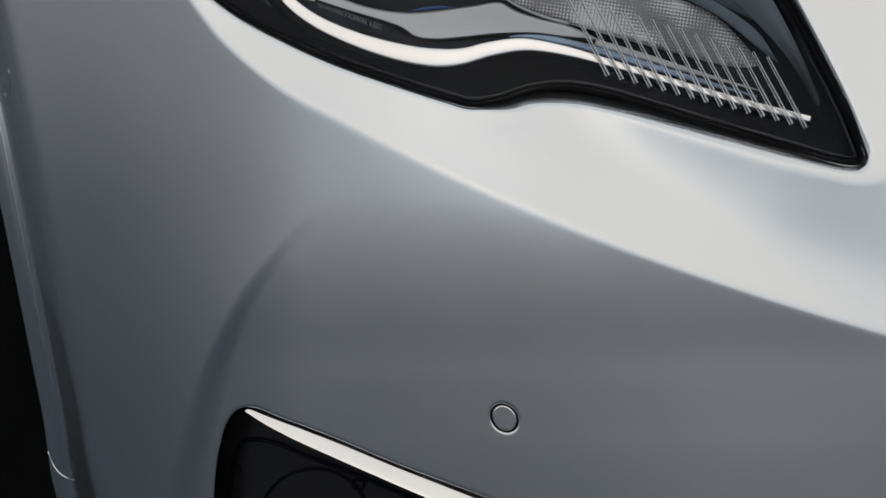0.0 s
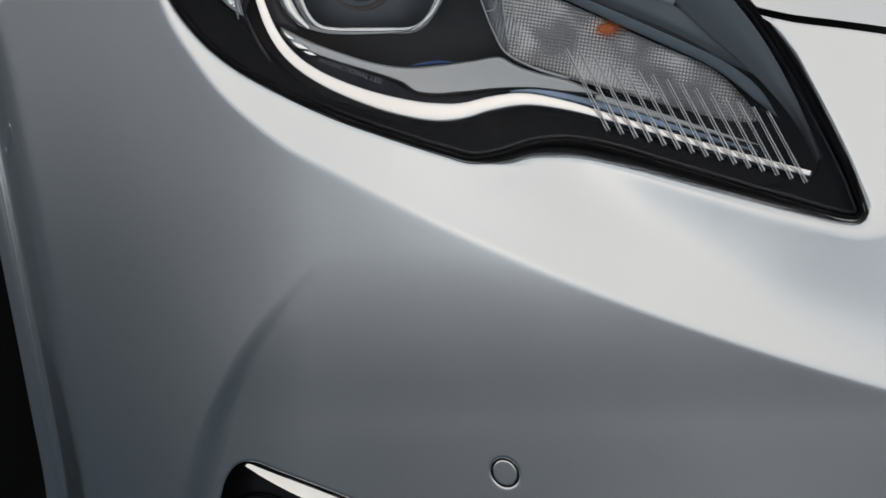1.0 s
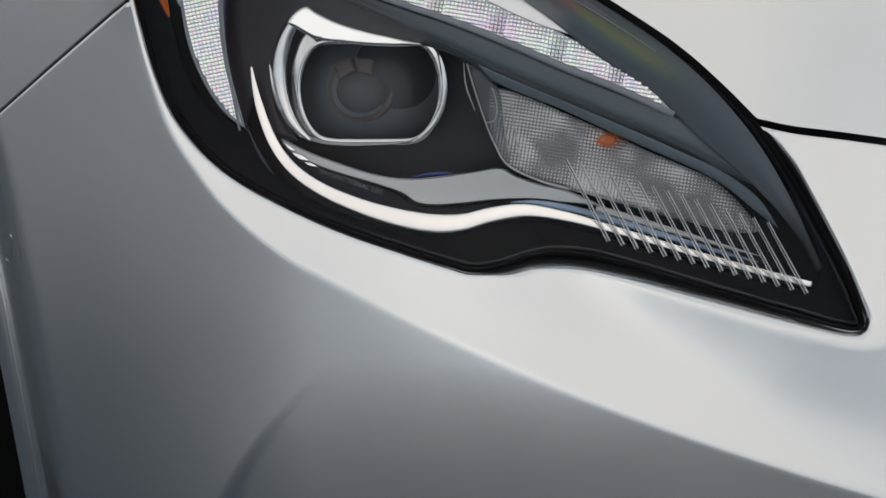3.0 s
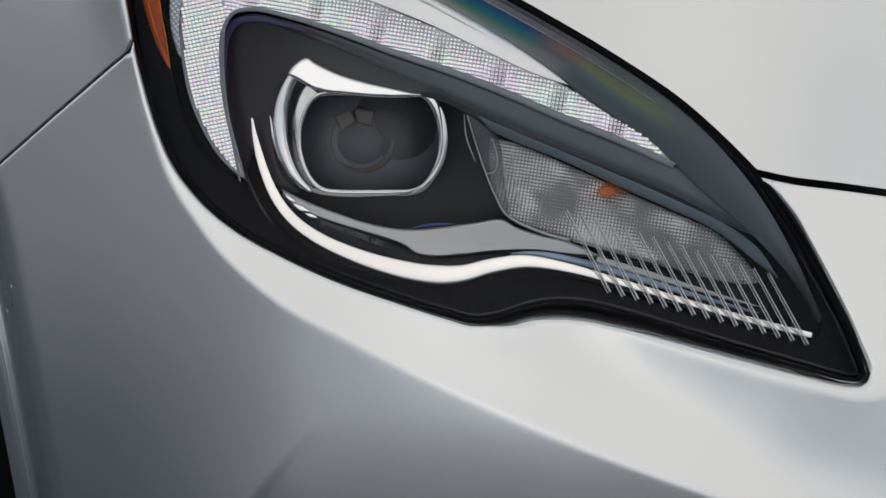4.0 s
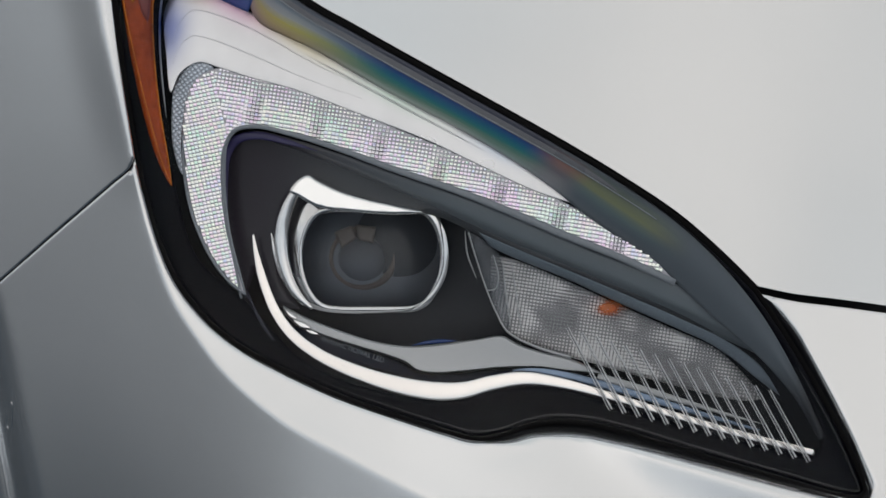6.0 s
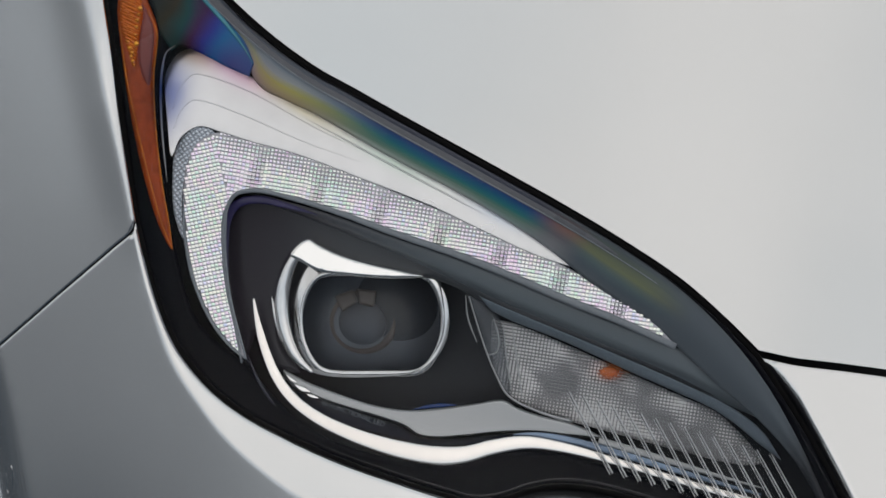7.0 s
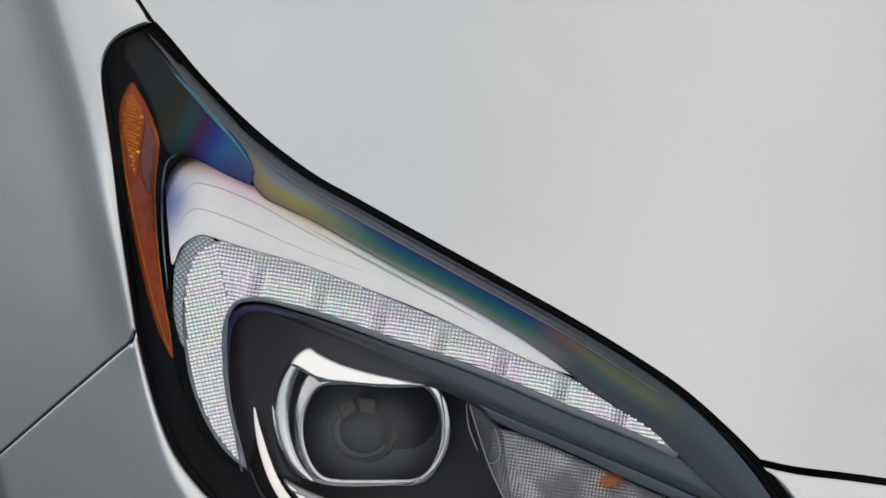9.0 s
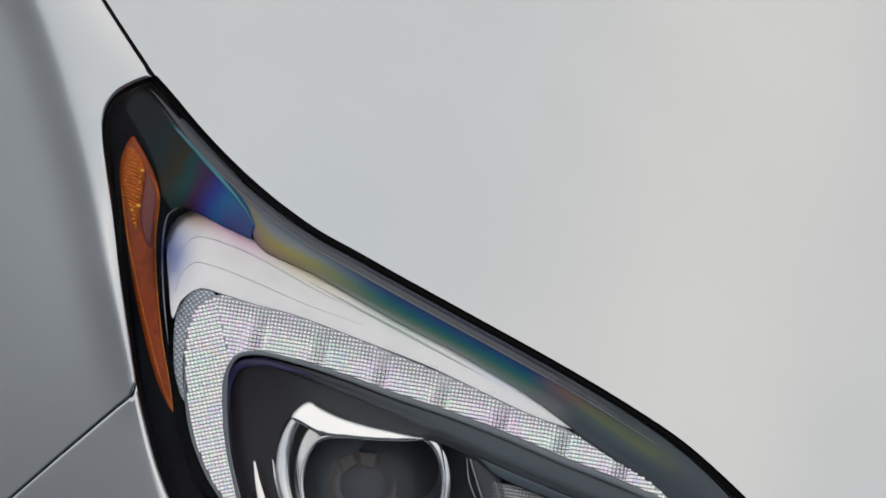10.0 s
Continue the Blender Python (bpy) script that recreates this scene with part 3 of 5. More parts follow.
def slab(name, outline, mat, parent=None, height=skin, holes=(), step=11.0, radius=9.0, lip=0.012, label="", rings=(0.3, 0.65, 1.05), drop=0.0, guides=(), fine=None, edge=6.0):
    """A curved panel laid over the drawing: a rounded edge of that radius (drawing units) and a lip turned inwards."""
    loops = [even(l, edge) for l in (outline, *holes)]
    drawn = [outline, *holes]
    x0, y0 = outline.min(0)
    x1, y1 = outline.max(0)
    gx, gy = np.meshgrid(np.arange(x0 + step / 2, x1, step), np.arange(y0 + step / 2, y1, step))
    gx = gx + (np.arange(gx.shape[0]) % 2 * step / 2)[:, None]
    row, col = np.indices(gx.shape)
    gx, gy = gx.ravel(), gy.ravel()
    sparse = ((row % 4 == 0) & (col % 4 == 0)).ravel() | ((gx > -60) & (gx < 1640) & (gy > -520) & (gy < 1480))
    ok = inside(gx, gy, outline) & sparse
    for hole in holes:
        ok &= ~inside(gx, gy, hole)
    gx, gy = gx[ok], gy[ok]
    for line, offsets in guides:
        line = np.vstack([line[:-1] + (line[1:] - line[:-1]) * k / 2 for k in range(2)])[np.arange(2 * len(line) - 2).reshape(2, -1).T.ravel()]
        tan = np.gradient(line, axis=0)
        nor = np.stack([tan[:, 1], -tan[:, 0]], -1) / np.maximum(np.hypot(*tan.T), 1e-6)[:, None]
        e = np.vstack([line + nor * o for o in offsets])
        ok = inside(e[:, 0], e[:, 1], outline)
        for hole in holes:
            ok &= ~inside(e[:, 0], e[:, 1], hole)
        far = np.abs(near(gx, gy, line)[0] - (min(offsets) + max(offsets)) / 2) > (max(offsets) - min(offsets)) / 2 + 3
        gx, gy = np.concatenate([gx[far], e[ok, 0]]), np.concatenate([gy[far], e[ok, 1]])
    pts, edges, n = [], [], 0
    extra = []
    for loop in loops:
        pts.append(loop)
        m = len(loop)
        edges += [(n + i, n + (i + 1) % m) for i in range(m)]
        n += m
        tan = np.roll(loop, -1, 0) - np.roll(loop, 1, 0)
        nor = np.stack([-tan[:, 1], tan[:, 0]], -1) / np.maximum(np.hypot(*tan.T), 1e-6)[:, None]
        if radius:
            for r in rings:
                for sgn in (1, -1):
                    extra.append(loop + nor * sgn * r * radius)
    bound = n

    def gap(px, py):
        d = np.full(px.shape, 1e9)
        for loop in drawn:
            d = np.minimum(d, np.abs(near(px, py, loop, True)[0]))
        return d
    if extra:
        e = np.vstack(extra)
        ok = inside(e[:, 0], e[:, 1], outline)
        for hole in holes:
            ok &= ~inside(e[:, 0], e[:, 1], hole)
        e = e[ok]
        e = e[gap(e[:, 0], e[:, 1]) > radius * rings[0] * 0.8]
        pts.append(e)
    keep = gap(gx, gy) > max(step * 0.45, radius * rings[-1] + 1 if radius else 0)
    pts.append(np.stack([gx[keep], gy[keep]], -1))
    p = np.vstack(pts)
    vs, _, fs, *_ = geometry.delaunay_2d_cdt([Vector(v) for v in p.tolist()], edges, [], 0, 1e-4)
    q = np.array([v[:] for v in vs])
    tri = np.array([f for f in fs])
    c = q[tri].mean(1)
    ok = inside(c[:, 0], c[:, 1], outline)
    for hole in holes:
        ok &= ~inside(c[:, 0], c[:, 1], hole)
    tri = tri[ok]

    def full(px, py):
        h = height(px, py) - drop
        if radius:
            r = radius if fine is None else np.where(np.abs(near(px, py, LAMP, True)[0]) < 16, radius, fine)
            out = ~inside(px, py, outline)
            for hole in holes:
                out |= inside(px, py, hole)
            d = np.clip(1 - gap(px, py) * np.where(out, -1, 1) / r, 0, 1.4)
            h = h - r * K * 0.75 * d * d
        return h
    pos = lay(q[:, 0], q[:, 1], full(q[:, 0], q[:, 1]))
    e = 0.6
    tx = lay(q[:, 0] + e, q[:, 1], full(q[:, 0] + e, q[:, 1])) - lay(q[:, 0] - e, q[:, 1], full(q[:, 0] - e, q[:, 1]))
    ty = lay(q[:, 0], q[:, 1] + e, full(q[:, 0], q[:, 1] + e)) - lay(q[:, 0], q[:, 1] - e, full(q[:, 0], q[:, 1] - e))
    nrm = np.cross(ty, tx)
    nrm /= np.linalg.norm(nrm, axis=1)[:, None]
    verts, faces, normals = pos.tolist(), [], nrm.tolist()
    for t in tri:
        t = [int(i) for i in t]
        a, b, c3 = pos[t]
        if np.dot(np.cross(b - a, c3 - a), nrm[t].sum(0)) < 0:
            t.reverse()
        faces.append(t)
    if lip:
        back = len(verts)
        hh = full(q[:bound, 0], q[:bound, 1])
        verts += lay(q[:bound, 0], q[:bound, 1], hh - lip).tolist()
        start = 0
        for loop in loops:
            m = len(loop)
            for i in range(m):
                i0, i1 = start + i, start + (i + 1) % m
                faces.append([i0, i1, back + i1, back + i0])
            start += m
        normals += nrm[:bound].tolist()
    me = bpy.data.meshes.new(name)
    me.from_pydata(verts, [], faces)
    me.polygons.foreach_set("use_smooth", [True] * len(faces))
    me.update()
    me.normals_split_custom_set_from_vertices(normals)
    uv = me.uv_layers.new(name="drawing")
    where = np.vstack([q, q[:bound]]) if lip else q
    idx = np.empty(len(me.loops), dtype=np.int32)
    me.loops.foreach_get("vertex_index", idx)
    uv.data.foreach_set("uv", (where[idx] / 1000).ravel())
    me.materials.append(mat)
    ob = new(name, me)
    ob.parent = parent
    if label:
        tagged(ob, label)
    return ob


def empty(name, at, label, category, group="", kind=""):
    ob = new(name)
    ob.location = at
    bpy.context.view_layer.update()
    return tagged(ob, label, category, group, kind)


# ---- ground ----
bm = bmesh.new()
bmesh.ops.create_grid(bm, x_segments=40, y_segments=40, size=2000)
me = bpy.data.meshes.new("ground")
bm.to_mesh(me)
bm.free()
me.materials.append(ASPHALT)
tagged(new("ground", me), "dark blue-grey asphalt ground under the parked car", "ground", kind="structure")

# ---- the car ----
car = new("car")
tagged(car, "silver metallic car front corner with a clear headlamp", "car")

FENDER_GAP = smooth_line([(238, 220), (228, 240), (200, 264), (150, 307), (100, 350), (50, 394), (0, 438), (-78, 508)])
ARCH_TOP = ARCH[:np.argmin(np.hypot(*(ARCH - (-80, 510)).T))]
fender = slab("fender", chain(FENDER_GAP[::-1] + (0, -1.2), LAMP_OUTER, FENDER_TOP[::-1] + (-4, 0), [(-500, -640), (-900, -560)], ARCH_TOP),
              PAINT, car, radius=6, fine=3, height=lambda x, y: skin(x, y, edge=True), label="silver painted front fender", guides=[(SHOULDER, (-50, -30, -18, -8, 0, 6, 12, 20))])
bonnet = slab("bonnet", chain(FENDER_TOP + (4, 0), LAMP_TOP[1:] + (3, -4), NOSE_GAP + (0, -7), [(1760, -640)]), PAINT, car, height=lambda x, y: skin(x, y, top=True), radius=2, label="silver painted bonnet")
FOG = smooth_line([(383, 1420), (387, 1360), (396, 1311), (406, 1280), (424, 1258), (450, 1253), (500, 1271), (600, 1309), (700, 1351),
                   (800, 1389), (900, 1427), (1010, 1475), (1040, 1500), (1030, 1530), (980, 1560), (420, 1580), (392, 1560), (383, 1500)], 6, True)
SENSOR = np.array([(896 + 25 * math.cos(t) + 3 * math.sin(t), 1272 + 26 * math.sin(t) + 2 * math.cos(t)) for t in np.linspace(0, 2 * math.pi, 48, endpoint=False)])
bumper = slab("bumper", chain(LAMP_BOTTOM[::-1], LAMP_INNER[::-1][1:-1], NOSE_GAP + (6, 7), [(1760, 1640)], ARCH[::-1][:len(ARCH) - len(ARCH_TOP) - 2], FENDER_GAP[::-1][1:] + (0, 1.8)),
              PAINT, car, radius=10, fine=3.5, height=lambda x, y: skin(x, y, True, edge=True), holes=[FOG, SENSOR], guides=[(SHOULDER, (-14, -6, 0, 6, 12, 20, 30)), (ARCH, (6, 12, 17, 22, 28, 34, 40, 46, 54, 62, 70, 78, 88)), (SWEEP, (-6, 0, 6, 12, 20, 30, 42, 56)), (ROLL[ROLL[:, 0] > 985], (-16, -8, -3, 2, 7, 12))], label="silver painted front bumper cover")
# black sheet added behind the panels so that their gaps read dark
slab("gap_backing", np.array([(-150, -620), (1740, -620), (1740, 1620), (160, 1620), (-100, 450)], float), RUBBER, car,
     height=lambda x, y: skin(x, y), step=60, radius=0, lip=0, drop=0.14)
# black sheet added across the arch in place of its shaded well
slab("wheel_well_backing", chain(ARCH + (30, 0), [(-400, 1640), (-400, 200)]), MATT, car, step=60, radius=0, lip=0, drop=0.05)

# parking sensor in the bumper
disc = np.array([(896 + 21.5 * math.cos(t) + 2.5 * math.sin(t), 1272 + 22.5 * math.sin(t) + 1.7 * math.cos(t)) for t in np.linspace(0, 2 * math.pi, 48, endpoint=False)])
slab("parking_sensor", disc, PAINT, car, step=6, radius=3.0, lip=0.01, drop=0.0004, label="round silver parking sensor")


def ribbon(name, line, widths, height, mat, parent, bulge=0.5, label="", tilt=0.0, steps=8, closed=False):
    """A rounded moulding along a line of the drawing; bulge: its height over its half width."""
    p = np.asarray(line, float)
    tan = np.roll(p, -1, 0) - np.roll(p, 1, 0) if closed else np.gradient(p, axis=0)
    nor = np.stack([-tan[:, 1], tan[:, 0]], -1) / np.maximum(np.hypot(*tan.T), 1e-6)[:, None]
    run = np.concatenate([[0], np.cumsum(np.hypot(*(p[1:] - p[:-1]).T))])
    run /= run[-1]
    w = np.interp(run, np.linspace(0, 1, len(widths)), widths)
    base = height(p[:, 0], p[:, 1])
    verts, faces, uvs = [], [], []
    for i in range(len(p)):
        for k in range(steps + 1):
            a = math.pi * k / steps
            c, s = math.cos(a), math.sin(a)
            q = p[i] + nor[i] * w[i] / 2 * c
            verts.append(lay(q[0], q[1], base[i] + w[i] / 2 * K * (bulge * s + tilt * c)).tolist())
    n = steps + 1
    m = len(p) if closed else len(p) - 1
    for i in range(m):
        j = (i + 1) % len(p)
        for k in range(steps):
            faces.append([i * n + k, i * n + k + 1, j * n + k + 1, j * n + k])
    if not closed:
        faces.append(list(range(n)))
        faces.append(list(range((len(p) - 1) * n, len(p) * n))[::-1])
    bm = bmesh.new()
    vs = [bm.verts.new(v) for v in verts]
    for f in faces:
        bm.faces.new([vs[k] for k in f])
    bmesh.ops.recalc_face_normals(bm, faces=bm.faces)
    me = bpy.data.meshes.new(name)
    bm.to_mesh(me)
    bm.free()
    me.polygons.foreach_set("use_smooth", [len(q.vertices) == 4 for q in me.polygons])
    me.materials.append(mat)
    ob = new(name, me)
    ob.parent = parent
    if label:
        tagged(ob, label)
    return ob


def spaced(line, n):
    """n points at even steps along a line."""
    p = np.asarray(line, float)
    run = np.concatenate([[0], np.cumsum(np.hypot(*(p[1:] - p[:-1]).T))])
    at = np.linspace(0, run[-1], n)
    return np.stack([np.interp(at, run, p[:, 0]), np.interp(at, run, p[:, 1])], -1)


def loft(name, one, other, mat, parent, height, along=120, across=12, lip=0.01, label=""):
    """A sheet spanned between two lines of the drawing; height(x, y, s, t) in metres, s along it and t from one line to the other."""
    a, c = spaced(one, along), spaced(other, along)
    s, t = np.meshgrid(np.linspace(0, 1, along), np.linspace(0, 1, across), indexing="ij")
    x = a[:, :1] * (1 - t) + c[:, :1] * t
    y = a[:, 1:] * (1 - t) + c[:, 1:] * t
    h = height(x.ravel(), y.ravel(), s.ravel(), t.ravel())
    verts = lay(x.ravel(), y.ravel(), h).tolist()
    where = [(u, v, p, q) for u, v, p, q in zip(x.ravel() / 1000, y.ravel() / 1000, s.ravel(), t.ravel())]
    faces = [[i * across + k, (i + 1) * across + k, (i + 1) * across + k + 1, i * across + k + 1] for i in range(along - 1) for k in range(across - 1)]
    rim = [i * across for i in range(along)] + [(along - 1) * across + k for k in range(1, across)] + \
          [i * across + across - 1 for i in range(along - 2, -1, -1)] + [k for k in range(across - 2, 0, -1)]
    back = len(verts)
    verts += lay(x.ravel()[rim], y.ravel()[rim], h[rim] - lip).tolist()
    where += [where[i] for i in rim]
    m = len(rim)
    front = len(faces)
    faces += [[rim[i], back + i, back + (i + 1) % m, rim[(i + 1) % m]] for i in range(m)]
    me = bpy.data.meshes.new(name)
    me.from_pydata(verts, [], faces)
    me.polygons.foreach_set("use_smooth", [k < front for k in range(len(faces))])
    me.update()
    idx = np.empty(len(me.loops), dtype=np.int32)
    me.loops.foreach_get("vertex_index", idx)
    w = np.array(where)
    me.uv_layers.new(name="drawing").data.foreach_set("uv", w[idx, :2].ravel())
    me.uv_layers.new(name="run").data.foreach_set("uv", w[idx, 2:].ravel())
    me.materials.append(mat)
    ob = new(name, me)
    ob.parent = parent
    if label:
        tagged(ob, label)
    return ob


# ---- headlamp ----
headlamp = new("headlamp")
headlamp.parent = car
tagged(headlamp, "clear-lensed headlamp with a projector, light guide and chrome strips")
SHEET = fitted(LAMP)


def lean(x, y, top=0.0):
    """How far a place lies above the long slanting edge of the light guide, in drawing units."""
    return np.clip((170 + 0.375 * (np.asarray(x, float) - 450) - np.asarray(y, float)) * 0.936, -260, 300) + top


def under(depth):
    return lambda x, y: SHEET(x, y) - depth


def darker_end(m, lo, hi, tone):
    """Blends the base colour to another tone towards the part's outer end."""
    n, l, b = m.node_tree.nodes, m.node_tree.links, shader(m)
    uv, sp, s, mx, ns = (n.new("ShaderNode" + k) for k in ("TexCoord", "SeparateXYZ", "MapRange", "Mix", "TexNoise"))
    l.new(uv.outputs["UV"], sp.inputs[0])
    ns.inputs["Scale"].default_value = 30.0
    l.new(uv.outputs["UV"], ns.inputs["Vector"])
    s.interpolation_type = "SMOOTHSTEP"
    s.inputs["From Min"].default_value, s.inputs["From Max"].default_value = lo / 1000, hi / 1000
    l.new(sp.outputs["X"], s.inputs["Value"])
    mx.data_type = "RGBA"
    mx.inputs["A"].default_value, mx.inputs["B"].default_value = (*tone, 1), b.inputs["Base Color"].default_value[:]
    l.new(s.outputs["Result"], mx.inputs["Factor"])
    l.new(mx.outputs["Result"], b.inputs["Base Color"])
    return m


COAL = grain(material("coal_grey_plastic", (0.026, 0.030, 0.038), 0.35, 0.0, Specular_IOR_Level=0.25), 300, 0.8, 1.2, 0.05)
slab("housing", LAMP, COAL, headlamp, height=under(0.075), step=30, radius=0, lip=0)


def inset(line, by):
    """A closed line drawn in by that much."""
    tan = np.roll(line, -1, 0) - np.roll(line, 1, 0)
    nor = np.stack([-tan[:, 1], tan[:, 0]], -1) / np.maximum(np.hypot(*tan.T), 1e-6)[:, None]
    return line + nor * by


ribbon("seal", inset(LAMP, 3), [9, 9], lambda x, y: skin(x, y) - 0.006, MATT, headlamp, 0.6, closed=True)

BEZEL_EDGE = grain(material("black_bezel_edge", (0.02, 0.021, 0.024), 0.2, 0.0, Specular_IOR_Level=0.6), 300, 0.8, 1.2, 0.03)
# black frame round the lamp's inside
OPENING = smooth_line([(300, -60), (330, -85), (420, -70), (620, 32), (800, 128), (1000, 228), (1120, 300), (1220, 372), (1300, 455), (1360, 540),
                       (1420, 640), (1450, 715), (1440, 745), (1380, 738), (1200, 690), (1060, 650), (960, 628), (880, 632), (800, 652), (700, 640),
                       (600, 612), (530, 575), (480, 525), (430, 470), (350, 400), (312, 280), (290, 150), (283, 20)], 6, True)
slab("bezel", inset(LAMP, 4), BLACK, headlamp, height=under(0.016), holes=[OPENING], step=20, radius=10, lip=0.03, label="gloss black bezel")

# pale reflector band over the light guide, and the wall with its painted rainbow above it
BAND = smooth_line([(290, -30), (296, -72), (316, -89), (345, -87), (400, -60), (448, -34), (500, -4), (600, 54), (700, 109), (800, 161), (900, 217), (985, 266),
                    (1040, 305), (960, 285), (860, 240), (760, 192), (640, 145), (520, 100), (440, 78), (390, 62), (350, 52), (318, 72), (302, 105), (294, 40)], 6, True)
slab("reflector_band", BAND, PEARL, headlamp, height=lambda x, y: SHEET(x, y) - 0.010 - 0.26 * K * np.maximum(lean(x, y), -20), step=12, radius=1.5, lip=0.002, label="bright satin reflector band")
WALL_TOP = smooth_line([(318, -252), (350, -219), (400, -165), (450, -113), (500, -75), (560, -35), (620, -2), (700, 42), (800, 97), (900, 152), (1000, 208), (1100, 268), (1194, 334), (1272, 406), (1347, 498), (1408, 604), (1458, 712)])
WALL_LOW = smooth_line([(310, -238), (350, -190), (400, -132), (425, -102), (440, -74), (446, -36), (464, -14), (502, 5), (560, 32), (620, 67), (700, 112), (800, 164), (900, 222), (980, 277), (1030, 318), (1085, 356), (1150, 399), (1197, 443), (1260, 502), (1340, 572), (1400, 640), (1448, 722)])
loft("upper_wall", WALL_TOP, WALL_LOW, STRESS, headlamp, lambda x, y, s, t: SHEET(x, y) - 0.0126 - 0.0026 * t + 0.0024 * np.sin(np.pi * t) * ease(0.55, 0.79, s), 190, 14, 0.02, "dark inner wall with painted rainbow bands")
CORNER = chain(smooth_line([(240, -306), (262, -296), (300, -252), (340, -208), (380, -162), (410, -126), (432, -98), (446, -66)]), smooth_line([(448, -60), (442, -44)]),
               smooth_line([(440, -36), (400, -54), (345, -82), (318, -90), (302, -82)]), smooth_line([(298, -90), (284, -112), (273, -155), (256, -197), (233, -237), (217, -264), (224, -294)]))
slab("corner_wall", CORNER, STRESS_END, headlamp, height=under(0.0135), step=10, radius=5, lip=0.02, label="dark corner of the lamp with painted rainbow colours")
# teal band of the cover's rainbow, built as a coloured strip
TEAL = grain(material("painted_teal_band", (0.06, 0.26, 0.34), 0.22, 0.2), 40, 0.5, 1.4, 0.05)
ribbon("corner_rainbow_line", smooth_line([(300, -240), (340, -198), (380, -152), (412, -114), (434, -82), (447, -58)]), [1, 8, 10, 8, 5, 1], under(0.0128), TEAL, headlamp, 0.5)

ribbon("band_edge", smooth_line([(310, -92), (294, -80), (286, -50), (283, 0), (286, 70), (294, 150)]), [1, 4, 4, 3, 3, 1], under(0.012), SATIN, headlamp, 0.8)
ribbon("band_crease", smooth_line([(520, 27), (570, 54), (660, 103), (727, 139), (800, 178), (870, 216)]), [1, 3, 4, 4, 3, 1],
       lambda x, y: SHEET(x, y) - 0.0102 - 0.26 * K * np.maximum(lean(x, y), -20), PEARL, headlamp, 0.9)


def beside(line, by):
    tan = np.gradient(line, axis=0)
    return line + np.stack([-tan[:, 1], tan[:, 0]], -1) / np.maximum(np.hypot(*tan.T), 1e-6)[:, None] * by


TRIM = grain(material("smoke_grey_plastic", (0.11, 0.115, 0.135), 0.3, 0.0), 400, 0.85, 1.15, 0.05)
ribbon("wall_trim", beside(LAMP_TOP[2:-18], 19), [1, 15, 19, 19, 19, 18, 17, 15, 4], under(0.0132), TRIM, headlamp, 0.15)
ribbon("wall_line", beside(LAMP_TOP[8:-18], 27), [0.5, 3, 3, 3, 2], under(0.0122), EDGE, headlamp, 0.7)

GUIDE = chain(smooth_line([(325, 245), (322, 180), (330, 115), (350, 78), (385, 62), (430, 72), (500, 88), (600, 126), (700, 168), (800, 210), (900, 255),
                           (1000, 300), (1080, 345), (1150, 395), (1192, 437)]),
              smooth_line([(1192, 437), (1160, 421), (1100, 400), (1000, 361), (900, 318), (800, 279), (700, 245), (600, 208), (520, 183), (450, 168), (415, 176),
                           (398, 208), (395, 260), (402, 340), (415, 400), (428, 445), (432, 462)]),
              smooth_line([(432, 462), (405, 440), (370, 392), (340, 322), (325, 245)]))
slab("light_guide", GUIDE, DRL, headlamp, height=lambda x, y: SHEET(x, y) - 0.0112 - 0.26 * K * bend(lean(x, y), 25), step=9, radius=2, lip=0.02, label="prismatic clear daytime light guide")


